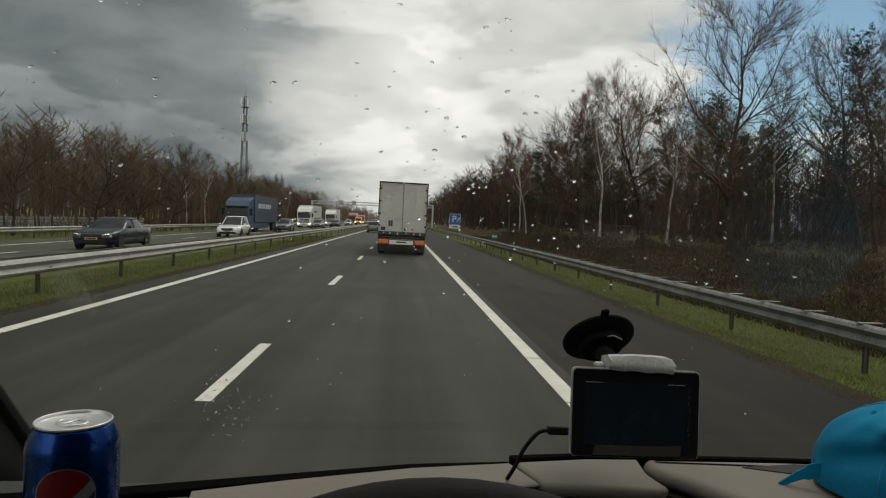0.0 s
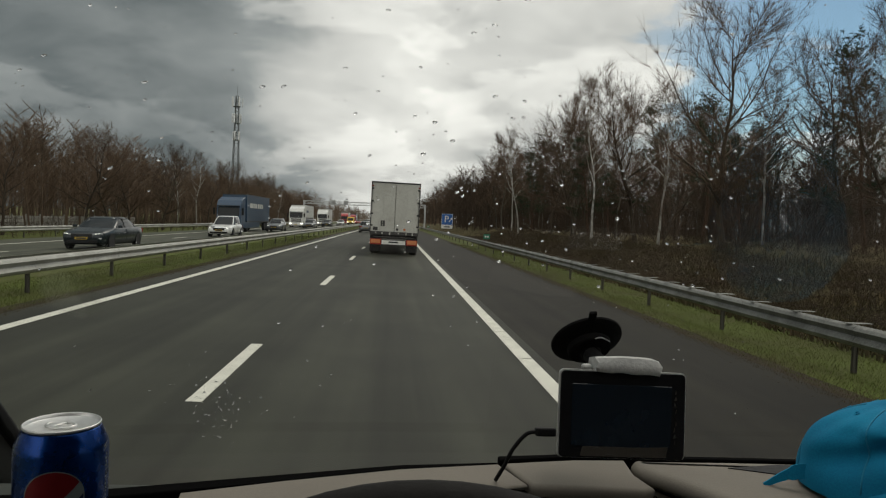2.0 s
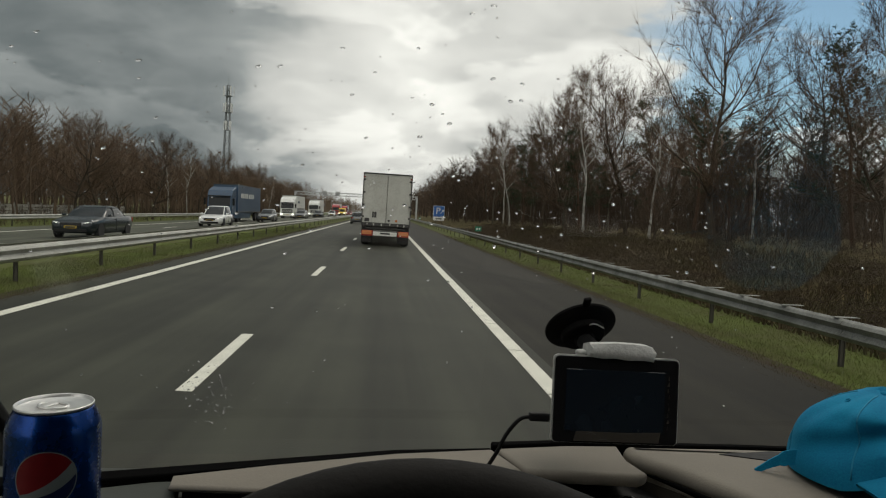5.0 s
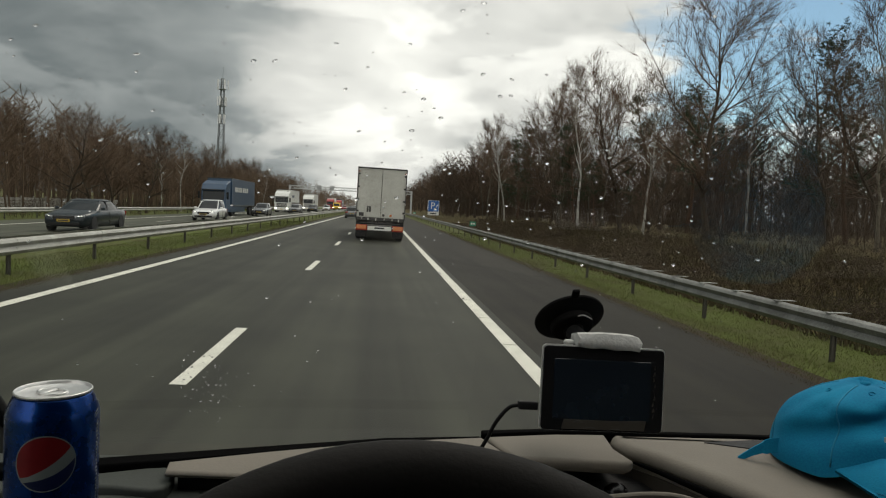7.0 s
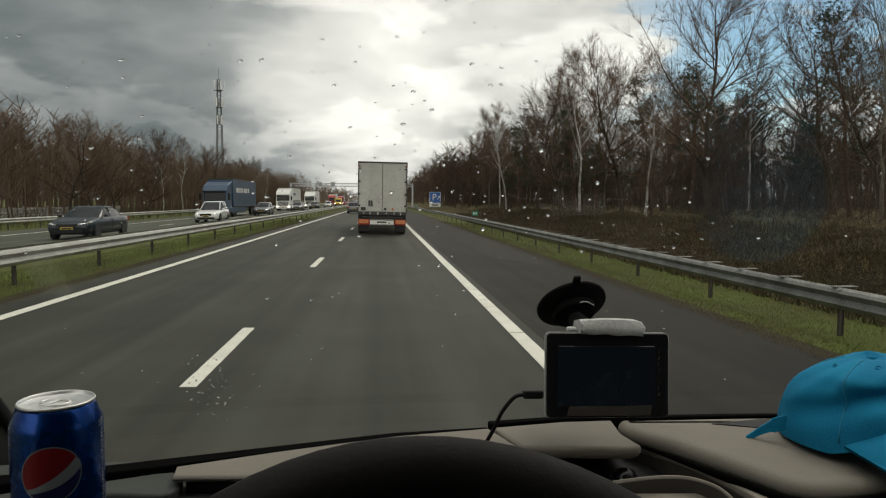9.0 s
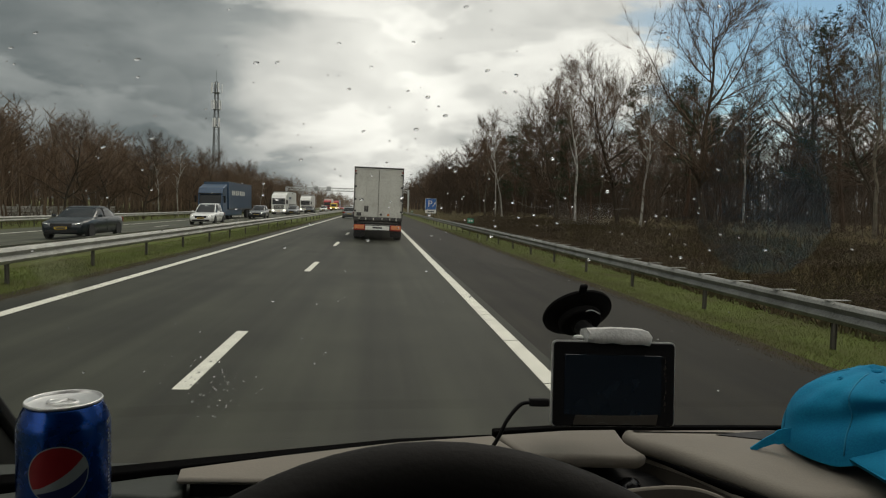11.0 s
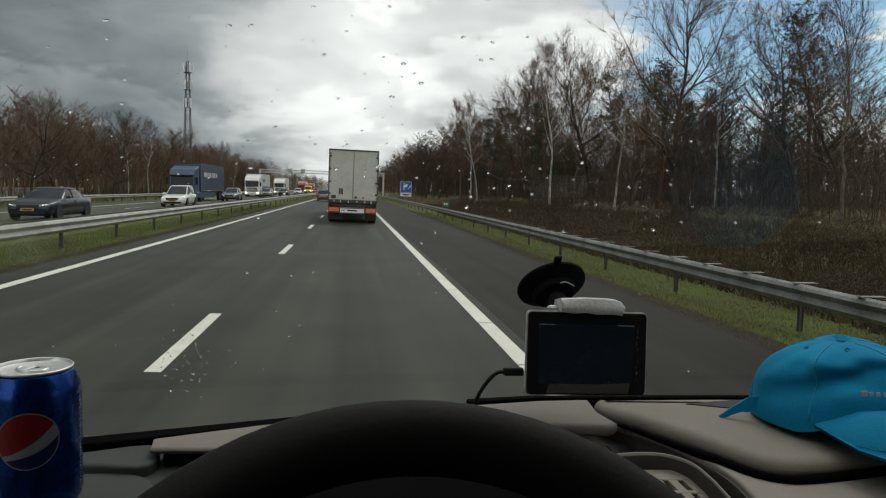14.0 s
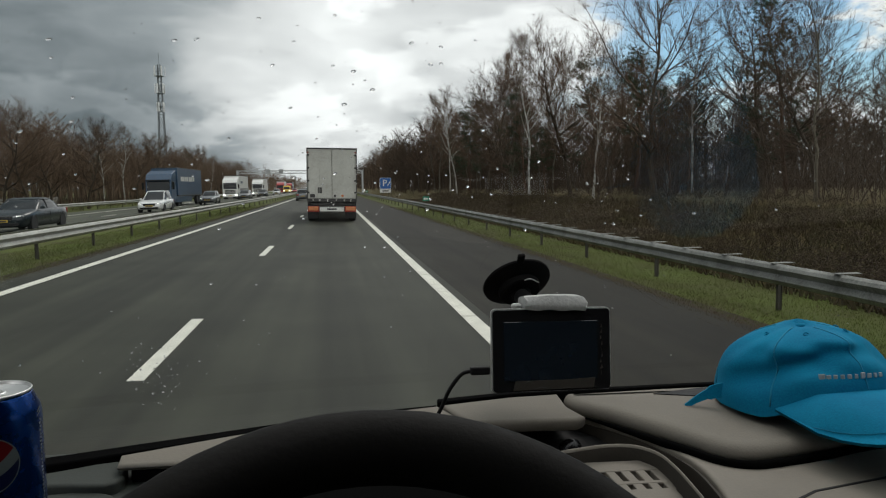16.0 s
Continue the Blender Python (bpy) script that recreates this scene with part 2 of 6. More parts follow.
M = {
    "asphalt": asphalt("asphalt", 0.0340, 0.13),
    "asphalt_shoulder": asphalt("asphalt_shoulder", 0.0150, 0.02, 1.08, 0.14),
    "asphalt_far": asphalt("asphalt_far", 0.075, 0.04),
    "line": material("line_paint", (0.68, 0.67, 0.585), 0.6, 0, 0.25, 3, 40, 0.2, local=False),
    "grass": material("grass", (0.078, 0.108, 0.019), 0.9, 0, 0.4, 0.55, 25, 0.6, tint=(0.060, 0.048, 0.022), local=False, spec=0.15),
    "blade": material("grass_blade", (0.083, 0.117, 0.020), 0.8, 0, 0.4, 0.5, 7, 0, tint=(0.082, 0.080, 0.028), local=False, spec=0.2),
    "litter": material("leaf_litter", (0.095, 0.068, 0.032), 0.95, 0, 0.4, 0.35, 9, 0.8, tint=(0.050, 0.054, 0.020), local=False, spec=0.1),
    "field": material("field", (0.11, 0.10, 0.045), 0.95, 0, 0.3, 0.05, 3, 0.4, tint=(0.075, 0.085, 0.03), local=False, spec=0.1),
    "soil": material("soil", (0.05, 0.04, 0.028), 0.95, 0, 0.4, 2.0, 30, 0.8, local=False, spec=0.1),
    "steel": material("galvanised_steel", (0.235, 0.24, 0.225), 0.6, 0.35, 0.45, 2.2, 26, 0.1, tint=(0.075, 0.077, 0.066), local=False),
    "steel_old": material("weathered_steel", (0.40, 0.40, 0.37), 0.6, 0.25, 0.35, 2.0, 25, 0.1, tint=(0.22, 0.215, 0.19), local=False),
    "post": material("post_steel", (0.075, 0.070, 0.055), 0.6, 0.4, 0.3, 4, 40, 0.1),
    "bark": material("bark", (0.078, 0.060, 0.044), 0.9, 0, 0.4, 3, 30, 0.7, tint=(0.035, 0.028, 0.02), spread=0.25, spec=0.15),
    "bark_grey": material("grey_bark", (0.12, 0.105, 0.08), 0.9, 0, 0.4, 3, 30, 0.7, tint=(0.055, 0.05, 0.038), spread=0.25, spec=0.15),
    "bark_pine": material("pine_bark", (0.10, 0.06, 0.04), 0.9, 0, 0.4, 4, 30, 0.8, tint=(0.05, 0.035, 0.025), spread=0.2, spec=0.15),
    "birch": material("birch_bark", (0.52, 0.50, 0.45), 0.8, 0, 0.3, 2.5, 9, 0.4, tint=(0.06, 0.055, 0.05), spec=0.2),
    "twig": material("twigs", (0.115, 0.078, 0.053), 0.9, 0, 0.3, 0.4, 3, 0, spread=0.3, spec=0.15),
    "needles": material("pine_needles", (0.040, 0.058, 0.027), 0.8, 0, 0.5, 1.2, 12, 0, tint=(0.018, 0.027, 0.014), spread=0.2, spec=0.2),
    "brush": material("brush_stems", (0.068, 0.049, 0.034), 0.9, 0, 0.4, 0.25, 2.0, 0, tint=(0.034, 0.024, 0.017), local=False, spec=0.15),
    # paler copy of the brush, sunlight put into its colour; brush stays dark for shade
    "oak_twigs": material("sunlit_brush_stems", (0.165, 0.115, 0.079), 0.9, 0, 0.35, 0.12, 1.5, 0, tint=(0.085, 0.060, 0.042), local=False, spec=0.15),
    "bramble": material("bramble_leaves", (0.052, 0.048, 0.022), 0.9, 0, 0.5, 0.4, 5.0, 0, tint=(0.078, 0.054, 0.031), local=False, spec=0.15),
    "trailer": material("grey_trailer_panel", (0.45, 0.448, 0.41), 0.55, 0, 0.18, 0.8, 9, 0.05, tint=(0.33, 0.325, 0.29)),
    "trailer_edge": material("dark_trailer_frame", (0.042, 0.041, 0.040), 0.5, 0.3, 0.3, 5, 60, 0.1),
    "white_paint": material("white_lorry_paint", (0.72, 0.72, 0.69), 0.4, 0, 0.12, 0.7, 20, 0.03, coat=0.2),
    "red_paint": material("red_lorry_paint", (0.36, 0.02, 0.02), 0.35, 0, 0.15, 2, 40, 0.02, coat=0.4),
    "blue_paint": material("blue_lorry_paint", (0.014, 0.050, 0.105), 0.4, 0, 0.15, 2, 40, 0.02, coat=0.3),
    "yellow_paint": material("yellow_paint", (0.72, 0.46, 0.02), 0.4, 0, 0.15, 2, 40, 0.02, coat=0.3),
    "dark_paint": material("dark_blue_grey_paint", (0.010, 0.016, 0.020), 0.3, 0.1, 0.15, 2, 60, 0.0, coat=0.25, spec=0.35),
    "grey_paint": material("grey_car_paint", (0.13, 0.135, 0.14), 0.3, 0.4, 0.15, 2, 60, 0.0, coat=0.8),
    "car_white": material("white_car_paint", (0.74, 0.74, 0.73), 0.3, 0, 0.08, 2, 60, 0.0, coat=0.8),
    "car_red": material("red_car_paint", (0.42, 0.02, 0.03), 0.3, 0, 0.1, 2, 60, 0.0, coat=0.8),
    "tyre": material("tyre_rubber", (0.022, 0.022, 0.023), 0.85, 0, 0.3, 12, 90, 0.3),
    "rim": material("wheel_rim_alloy", (0.42, 0.42, 0.42), 0.35, 0.8, 0.2, 12, 90, 0.05),
    "car_glass": material("tinted_car_glass", (0.012, 0.015, 0.017), 0.08, 0, 0.1, 5, 30, 0, spec=0.3),
    "headlamp": lens("lit_headlamp", (0.95, 0.95, 0.85), 0.1, 3.0),
    "lamp_clear": lens("headlamp_glass", (0.30, 0.31, 0.32), 0.1),
    "lamp_red": lens("red_rear_lamp", (0.26, 0.025, 0.015), 0.2),
    "lamp_orange": lens("orange_reflector", (0.52, 0.17, 0.055), 0.25),
    "plate": material("number_plate_white", (0.62, 0.62, 0.58), 0.4, 0, 0.1, 10, 60, 0.02),
    "plate_yellow": material("number_plate_yellow", (0.42, 0.28, 0.03), 0.4, 0, 0.1, 10, 60, 0.02),
    "ink": material("dark_print", (0.02, 0.02, 0.022), 0.5, 0, 0.2, 10, 60, 0),
    "black": material("black_plastic", (0.014, 0.014, 0.0145), 0.6, 0, 0.3, 12, 160, 0.12, spec=0.18),
    "black_soft": material("black_leather", (0.013, 0.012, 0.011), 0.75, 0, 0.35, 14, 260, 0.3, spec=0.16),
    "matt_black": material("matt_black_plastic", (0.0035, 0.0035, 0.0035), 0.95, 0, 0.3, 14, 260, 0.2, spec=0.02),
    "black_gloss": material("glossy_black_plastic", (0.012, 0.012, 0.013), 0.22, 0, 0.3, 20, 200, 0.02),
    "beige": material("beige_dashboard_vinyl", (0.220, 0.198, 0.166), 0.75, 0, 0.14, 7, 420, 0.35, spec=0.25),
    "beige_low": material("beige_moulded_plastic", (0.24, 0.215, 0.180), 0.65, 0, 0.14, 9, 380, 0.25, spec=0.3),
    "grey_dash": material("grey_green_dashboard_plastic", (0.052, 0.058, 0.051), 0.7, 0, 0.2, 9, 380, 0.25, spec=0.3),
    "cloth": material("blue_cotton_twill", (0.006, 0.245, 0.42), 0.9, 0, 0.22, 18, 500, 0.4, tint=(0.004, 0.17, 0.33), spec=0.15),
    "cloth_stitch": material("blue_stitching", (0.018, 0.275, 0.45), 0.9, 0, 0.2, 30, 500, 0.2),
    "thread": material("white_embroidery", (0.42, 0.48, 0.50), 0.8, 0, 0.2, 30, 500, 0.3),
    "cup": material("suction_cup_rubber", (0.006, 0.0055, 0.0055), 0.7, 0, 0.3, 15, 120, 0.05, spec=0.12),
    "screen": material("dark_screen_glass", (0.012, 0.019, 0.028), 0.14, 0, 0.35, 9, 60, 0, coat=0.4),
    "silver": material("silver_edge_plastic", (0.62, 0.62, 0.60), 0.4, 0.1, 0.2, 20, 200, 0.03),
    "foam": material("pale_grey_foam", (0.58, 0.58, 0.56), 0.9, 0, 0.25, 25, 260, 0.6),
    "can_blue": material("blue_lacquered_aluminium", (0.001, 0.052, 0.255), 0.27, 0.85, 0.3, 10, 90, 0.03, tint=(0.001, 0.030, 0.17), coat=0.25),
    "can_metal": material("bare_aluminium", (0.80, 0.80, 0.78), 0.34, 0.65, 0.15, 30, 200, 0.05),
    "can_red": material("red_lacquer", (0.24, 0.010, 0.015), 0.35, 0.4, 0.15, 20, 150, 0.02, coat=0.3),
    "can_white": material("white_lacquer", (0.24, 0.28, 0.28), 0.35, 0.4, 0.12, 20, 150, 0.02, coat=0.3),
    "can_navy": material("navy_lacquer", (0.005, 0.012, 0.06), 0.35, 0.2, 0.15, 20, 150, 0.02, coat=0.3),
    "mast": material("mast_steel", (0.17, 0.185, 0.19), 0.6, 0.4, 0.2, 1, 10, 0),
    "mast_panel": material("antenna_panel", (0.74, 0.75, 0.75), 0.5, 0, 0.1, 1, 10, 0),
    "gantry": material("gantry_grey_paint", (0.45, 0.46, 0.46), 0.5, 0.2, 0.15, 1, 12, 0),
    "sign_green": material("green_sign_face", (0.01, 0.19, 0.11), 0.45, 0, 0.1, 6, 50, 0),
    "sign_blue": material("blue_sign_face", (0.015, 0.11, 0.38), 0.45, 0, 0.1, 6, 50, 0),
    "sign_white": material("white_sign_print", (0.72, 0.72, 0.70), 0.45, 0, 0.1, 6, 50, 0),
    "shell": material("grey_cab_lining", (0.10, 0.10, 0.095), 0.9, 0, 0.2, 6, 120, 0.2),
    # beige moulding with its shade in the colour; also worn marks on the bezel
    "brown_shade_wear": material("brown_for_shade_and_wear", (0.062, 0.055, 0.046), 0.75, 0, 0.2, 9, 380, 0.2, spec=0.2),
    "fence": material("pale_weathered_boards", (0.34, 0.32, 0.29), 0.85, 0, 0.35, 1.5, 12, 0.3, spread=0.2),
    "windscreen": glass("windscreen_glass", (0.93, 0.955, 0.945), 0.05, 0.01),
}
drop = bpy.data.materials.new("rain_water")
drop.use_nodes = True
drop.node_tree.nodes["Principled BSDF"].inputs["Transmission Weight"].default_value = 1.0
drop.node_tree.nodes["Principled BSDF"].inputs["Roughness"].default_value = 0.03
drop.node_tree.nodes["Principled BSDF"].inputs["IOR"].default_value = 1.33
M["drop"] = drop


# ---- building helpers ----
def part(name, bm, mat, parent=None, label="", smooth=False):
    """Links a bmesh as one mesh object, under a thing or a part when one is given."""
    me = bpy.data.meshes.new(name)
    if smooth:
        for f in bm.faces:
            f.smooth = True
    bm.to_mesh(me)
    bm.free()
    me.materials.append(M[mat])
    ob = new(name, me)
    if parent is not None:
        ob.parent = parent
    if label:
        tagged(ob, label)
    return ob


def again(ob, name, m, parent):
    """Another object on the same mesh."""
    o = new(name, ob.data)
    o.parent = parent
    o.matrix_basis = m
    return o


def thing(name, m, label, category, group="", kind=""):
    ob = new(name)
    ob.matrix_basis = m
    ob.empty_display_size = 0.1
    return tagged(ob, label, category, group, kind)


def box(x0, x1, y0, y1, z0, z1, bevel=0.0, seg=2):
    bm = bmesh.new()
    bmesh.ops.create_cube(bm, size=1)
    bmesh.ops.transform(bm, verts=bm.verts, matrix=Matrix.Translation(((x0 + x1) / 2, (y0 + y1) / 2, (z0 + z1) / 2)) @ Matrix.Diagonal((x1 - x0, y1 - y0, z1 - z0, 1)))
    if bevel:
        bmesh.ops.bevel(bm, geom=bm.edges[:], offset=bevel, segments=seg, affect="EDGES", profile=0.5)
    return bm


def join(*bms):
    """One bmesh out of several."""
    out = bmesh.new()
    for b in bms:
        me = bpy.data.meshes.new("tmp")
        b.to_mesh(me)
        b.free()
        out.from_mesh(me)
        bpy.data.meshes.remove(me)
    return out


def moved(bm, m):
    bmesh.ops.transform(bm, verts=bm.verts, matrix=m)
    return bm


def lathe(profile, n=32, caps=True):
    """Turns (r, z) pairs round the z axis."""
    bm = bmesh.new()
    rings = [[bm.verts.new((r * math.cos(a), r * math.sin(a), z)) for a in (2 * math.pi * i / n for i in range(n))] for r, z in profile]
    for a, b in zip(rings, rings[1:]):
        for i in range(n):
            bm.faces.new((a[i], a[(i + 1) % n], b[(i + 1) % n], b[i]))
    if caps:
        bm.faces.new(rings[0][::-1])
        bm.faces.new(rings[-1])
    bmesh.ops.recalc_face_normals(bm, faces=bm.faces)
    return bm


def cyl(r, z0, z1, n=16, r2=None):
    return lathe([(r, z0), (r if r2 is None else r2, z1)], n)


def prism(pts, y0, y1, bevel=0.0, seg=2, axis="y"):
    """A polygon in the x, z plane (or y, z with axis x; x, y with axis z) extruded."""
    bm = bmesh.new()

    def at(p, q, d):
        return (p, d, q) if axis == "y" else (d, p, q) if axis == "x" else (p, q, d)
    a = [bm.verts.new(at(p, q, y0)) for p, q in pts]
    b = [bm.verts.new(at(p, q, y1)) for p, q in pts]
    bm.faces.new(a)
    bm.faces.new(b[::-1])
    for i in range(len(pts)):
        j = (i + 1) % len(pts)
        bm.faces.new((a[i], b[i], b[j], a[j]))
    bmesh.ops.recalc_face_normals(bm, faces=bm.faces)
    if bevel:
        bmesh.ops.bevel(bm, geom=bm.edges[:], offset=bevel, segments=seg, affect="EDGES", profile=0.5)
    return bm


def tube(points, r, n=8, closed=False):
    """A round bar along a line of points; r may be a list."""
    P = [Vector(p) for p in points]
    bm = bmesh.new()
    rings = []
    up = Vector((0, 0, 1))
    for i, p in enumerate(P):
        if closed:
            d = P[(i + 1) % len(P)] - P[i - 1]
        else:
            d = P[min(i + 1, len(P) - 1)] - P[max(i - 1, 0)]
        d.normalize()
        u = d.cross(up if abs(d.z) < 0.95 else Vector((1, 0, 0))).normalized()
        v = d.cross(u)
        rr = r[i] if isinstance(r, (list, tuple)) else r
        rings.append([bm.verts.new(p + rr * (math.cos(a) * u + math.sin(a) * v)) for a in (2 * math.pi * k / n for k in range(n))])
    pairs = list(zip(rings, rings[1:])) + ([(rings[-1], rings[0])] if closed else [])
    for a, b in pairs:
        for k in range(n):
            bm.faces.new((a[k], a[(k + 1) % n], b[(k + 1) % n], b[k]))
    if not closed:
        bm.faces.new(rings[0][::-1])
        bm.faces.new(rings[-1])
    bmesh.ops.recalc_face_normals(bm, faces=bm.faces)
    return bm


def smooth_path(pts, n=8):
    """A Catmull-Rom line through a few points."""
    P = [Vector(p) for p in pts]
    P = [2 * P[0] - P[1], *P, 2 * P[-1] - P[-2]]
    out = []
    for i in range(1, len(P) - 2):
        for k in range(n):
            t = k / n
            a, b, c, d = P[i - 1:i + 3]
            out.append(0.5 * (2 * b + (c - a) * t + (2 * a - 5 * b + 4 * c - d) * t * t + (3 * b - a - 3 * c + d) * t ** 3))
    out.append(P[-2])
    return out

# ---- ground and roads ----
NEAR, FAR = -30.0, 1500.0


def sheet(name, xs, y0, y1, mat, lift=0.0, heights=None, ys=None):
    """A strip of ground along the road with the given cross-section."""
    ys = ys or [y0, 0, 20, 60, 150, 400, 800, y1]
    bm = bmesh.new()
    hs = heights or [road_z(x) for x in xs]
    rows = [[bm.verts.new((x, y, h + lift)) for x, h in zip(xs, hs)] for y in ys]
    for a, b in zip(rows, rows[1:]):
        for i in range(len(xs) - 1):
            bm.faces.new((a[i], a[i + 1], b[i + 1], b[i]))
    return part(name, bm, mat)


def bank_z(x):
    """Height of the ground beyond the verges."""
    pts = [(-4000, 0.0), (-90, 0.0), (-40, -0.2), (-26, -0.45), (-22.6, -0.12)] if x < 0 else [(7.0, -0.147), (8.4, -0.22), (10.0, 0.05), (12.0, 0.62), (15.0, 1.15), (20.0, 1.35), (60.0, 1.4), (4000, 0.0)]
    for (a, p), (b, q) in zip(pts, pts[1:]):
        if a <= x <= b:
            return p + (q - p) * (x - a) / (b - a)
    return road_z(x)


def ground_z(x):
    return road_z(x) if -22.6 <= x <= 7.0 else bank_z(x)


SECTION = [-4000, -400, -90, -60, -40, -32, -26, -22.6, -21.5, -11.0, -9.5, -8.0, -6.7, -5.95, 0.0, 5.40, 7.0, 8.4, 10.0, 12.0, 15.0, 20.0, 40.0, 60.0, 400, 4000]
tagged(sheet("ground", SECTION, -400, 4500, "field", -0.03, [ground_z(x) for x in SECTION], [-400, -60, 0, 30, 80, 200, 500, 1500, 4500]), "damp brown field and heath ground", "ground", kind="structure")
tagged(sheet("verge_east", [5.25, 6.0, 7.0, 8.4], NEAR, FAR, "grass", -0.006, [ground_z(x) for x in (5.25, 6.0, 7.0, 8.4)]), "mown green grass verge beside the hard shoulder", "grass verge", kind="structure")
tagged(sheet("median", [-11.1, -9.5, -8.0, -6.7, -5.8], NEAR, FAR, "grass", -0.006), "grass strip between the two carriageways", "median", kind="structure")
tagged(sheet("verge_west", [-32.0, -26.0, -22.6, -21.2], NEAR, FAR, "grass", -0.006, [ground_z(x) for x in (-32.0, -26.0, -22.6, -21.2)]), "grass verge beside the opposite carriageway", "grass verge", kind="structure")
tagged(sheet("forest_floor", [8.4, 10.0, 12.0, 15.0, 20.0, 40.0, 60.0], NEAR, 900, "litter", -0.012, [ground_z(x) for x in (8.4, 10.0, 12.0, 15.0, 20.0, 40.0, 60.0)]), "leaf litter and dead bracken under bare trees", "forest floor", kind="structure")

road = tagged(sheet("road", [-5.95, -1.8, 2.12], NEAR, FAR, "asphalt", 0.006), "dark damp asphalt carriageway with worn wheel tracks", "road", kind="structure")
shoulder = tagged(sheet("road_shoulder", [2.12, 3.7, 5.40], NEAR, FAR, "asphalt_shoulder", 0.004), "darker brownish asphalt of the hard shoulder", "hard shoulder", kind="structure")
opposite = tagged(sheet("road_opposite", [-21.5, -18.0, -14.9, -11.0], NEAR, FAR, "asphalt_far", 0.006), "grey asphalt of the opposite carriageway", "road", kind="structure")


tagged(sheet("soil_strip_east", [5.15, 5.40, 5.75], NEAR, FAR, "soil", 0.0), "brown soil and dead leaves at the asphalt edge", "soil", kind="structure")
tagged(sheet("soil_strip_west", [-6.3, -6.1, -5.9], NEAR, FAR, "soil", 0.0), "brown soil at the asphalt edge of the median", "soil", kind="structure")


def slab(x0, x1, y0, y1, lift=0.011):
    """A thin coat of paint that follows the crossfall."""
    bm = bmesh.new()
    v = [bm.verts.new((x, y, road_z(x) + lift + d)) for d in (-0.006, 0.0) for x, y in ((x0, y0), (x1, y0), (x1, y1), (x0, y1))]
    for f in ((4, 5, 6, 7), (0, 1, 5, 4), (1, 2, 6, 5), (2, 3, 7, 6), (3, 0, 4, 7)):
        bm.faces.new([v[i] for i in f])
    return bm


def markings(name, x, width, length, step, start, count, parent):
    first = part(name, slab(x - width / 2, x + width / 2, 0, length), "line", parent)
    first.matrix_basis = pose(0, start, 0)
    for i in range(1, count):
        again(first, name, pose(0, start + i * step, 0), parent)


markings("lane_dash", -1.78, 0.15, 3.0, 11.7, 6.5 - 11.7 * 2, 45, road)
markings("edge_line_piece", 1.86, 0.21, 2.295, 2.335, -14.0, 40, road)
part("edge_line", slab(1.755, 1.965, 79.4, FAR), "line", road)
markings("median_line_piece", -5.28, 0.19, 6.07, 6.115, -15.0, 20, road)
part("median_line", slab(-5.375, -5.185, 107.4, FAR), "line", road)
markings("lane_dash", -14.9, 0.15, 3.0, 11.7, -10.0, 40, opposite)
part("edge_line", slab(-11.5, -11.3, NEAR, FAR), "line", opposite)
part("edge_line", slab(-18.6, -18.4, NEAR, FAR), "line", opposite)


# ---- guard rails ----
def beam_profile(side):
    """Corrugated section of a guard rail plank, facing side (-1 or 1)."""
    out = [(0.0, 0.0), (0.045, 0.03), (0.08, 0.075), (0.045, 0.12), (0.02, 0.155), (0.045, 0.19), (0.08, 0.235), (0.045, 0.28), (0.0, 0.31)]
    back = [(p - 0.012, q) for p, q in out[::-1]]
    return [(side * p, q + 0.40) for p, q in out + back]


def guard_rail(name, x, sides, label, mat, step=4.0, y0=-22.6, near=56, lean=0.0):
    z = ground_z(x)
    rail = thing(name, pose(x, y0, z), label, "guard rail", kind="structure")
    post_bm = join(box(-0.035, 0.035, -0.004, 0.004, -0.25, 0.66), box(-0.035, -0.028, -0.025, 0.025, -0.25, 0.66), box(0.028, 0.035, -0.025, 0.025, -0.25, 0.66))
    post = part("post", post_bm, "post", rail)
    w = 0.11 if len(sides) == 1 else 0.20
    arm_bm = join(box(-w, w, -0.03, 0.03, 0.60, 0.612), box(-w, w, -0.03, -0.024, 0.55, 0.61))
    arm = part("spacer", arm_bm, "post", rail)
    strap_bm = box(-w - 0.04, w + 0.10, -0.06, 0.06, 0.712, 0.720)
    strap = part("strap", strap_bm, mat, rail)
    beams = [part("plank", moved(prism(beam_profile(s), 0, step - 0.006), Matrix.Translation((s * (w - 0.02), 0, 0))), mat, rail) for s in sides]
    caps = part("joint_plate", join(*[moved(prism(beam_profile(s), -0.16, 0.16), Matrix.Translation((s * (w - 0.014), 0, 0.002))) for s in sides]), mat, rail)
    for i in range(1, near):
        again(post, "post", pose(0, i * step, 0), rail)
        again(arm, "spacer", pose(0, i * step, 0), rail)
        for b in beams:
            again(b, "plank", pose(0, i * step, 0), rail)
        again(caps, "joint_plate", pose(0, i * step, 0), rail)
    for i in range(1, near * 3):
        if i < 130 and len(sides) == 1:
            again(strap, "strap", pose(0, i * step / 3, 0), rail)
    end = near * step
    far_bm = join(*[moved(prism(beam_profile(s), end, FAR - y0), Matrix.Translation((s * (w - 0.02), 0, 0))) for s in sides])
    tagged(part("far_plank", far_bm, mat, rail), kind="stuff")
    return rail


guard_rail("guard_rail_east", 6.62, (-1,), "galvanised steel guard rail on posts along the grass verge", "steel")
guard_rail("guard_rail_median", -6.95, (1, -1), "double sided weathered steel guard rail in the median", "steel_old", y0=-18.2)
guard_rail("guard_rail_west", -22.4, (1,), "steel guard rail beyond the opposite carriageway", "steel_old", y0=-20.0, near=50)

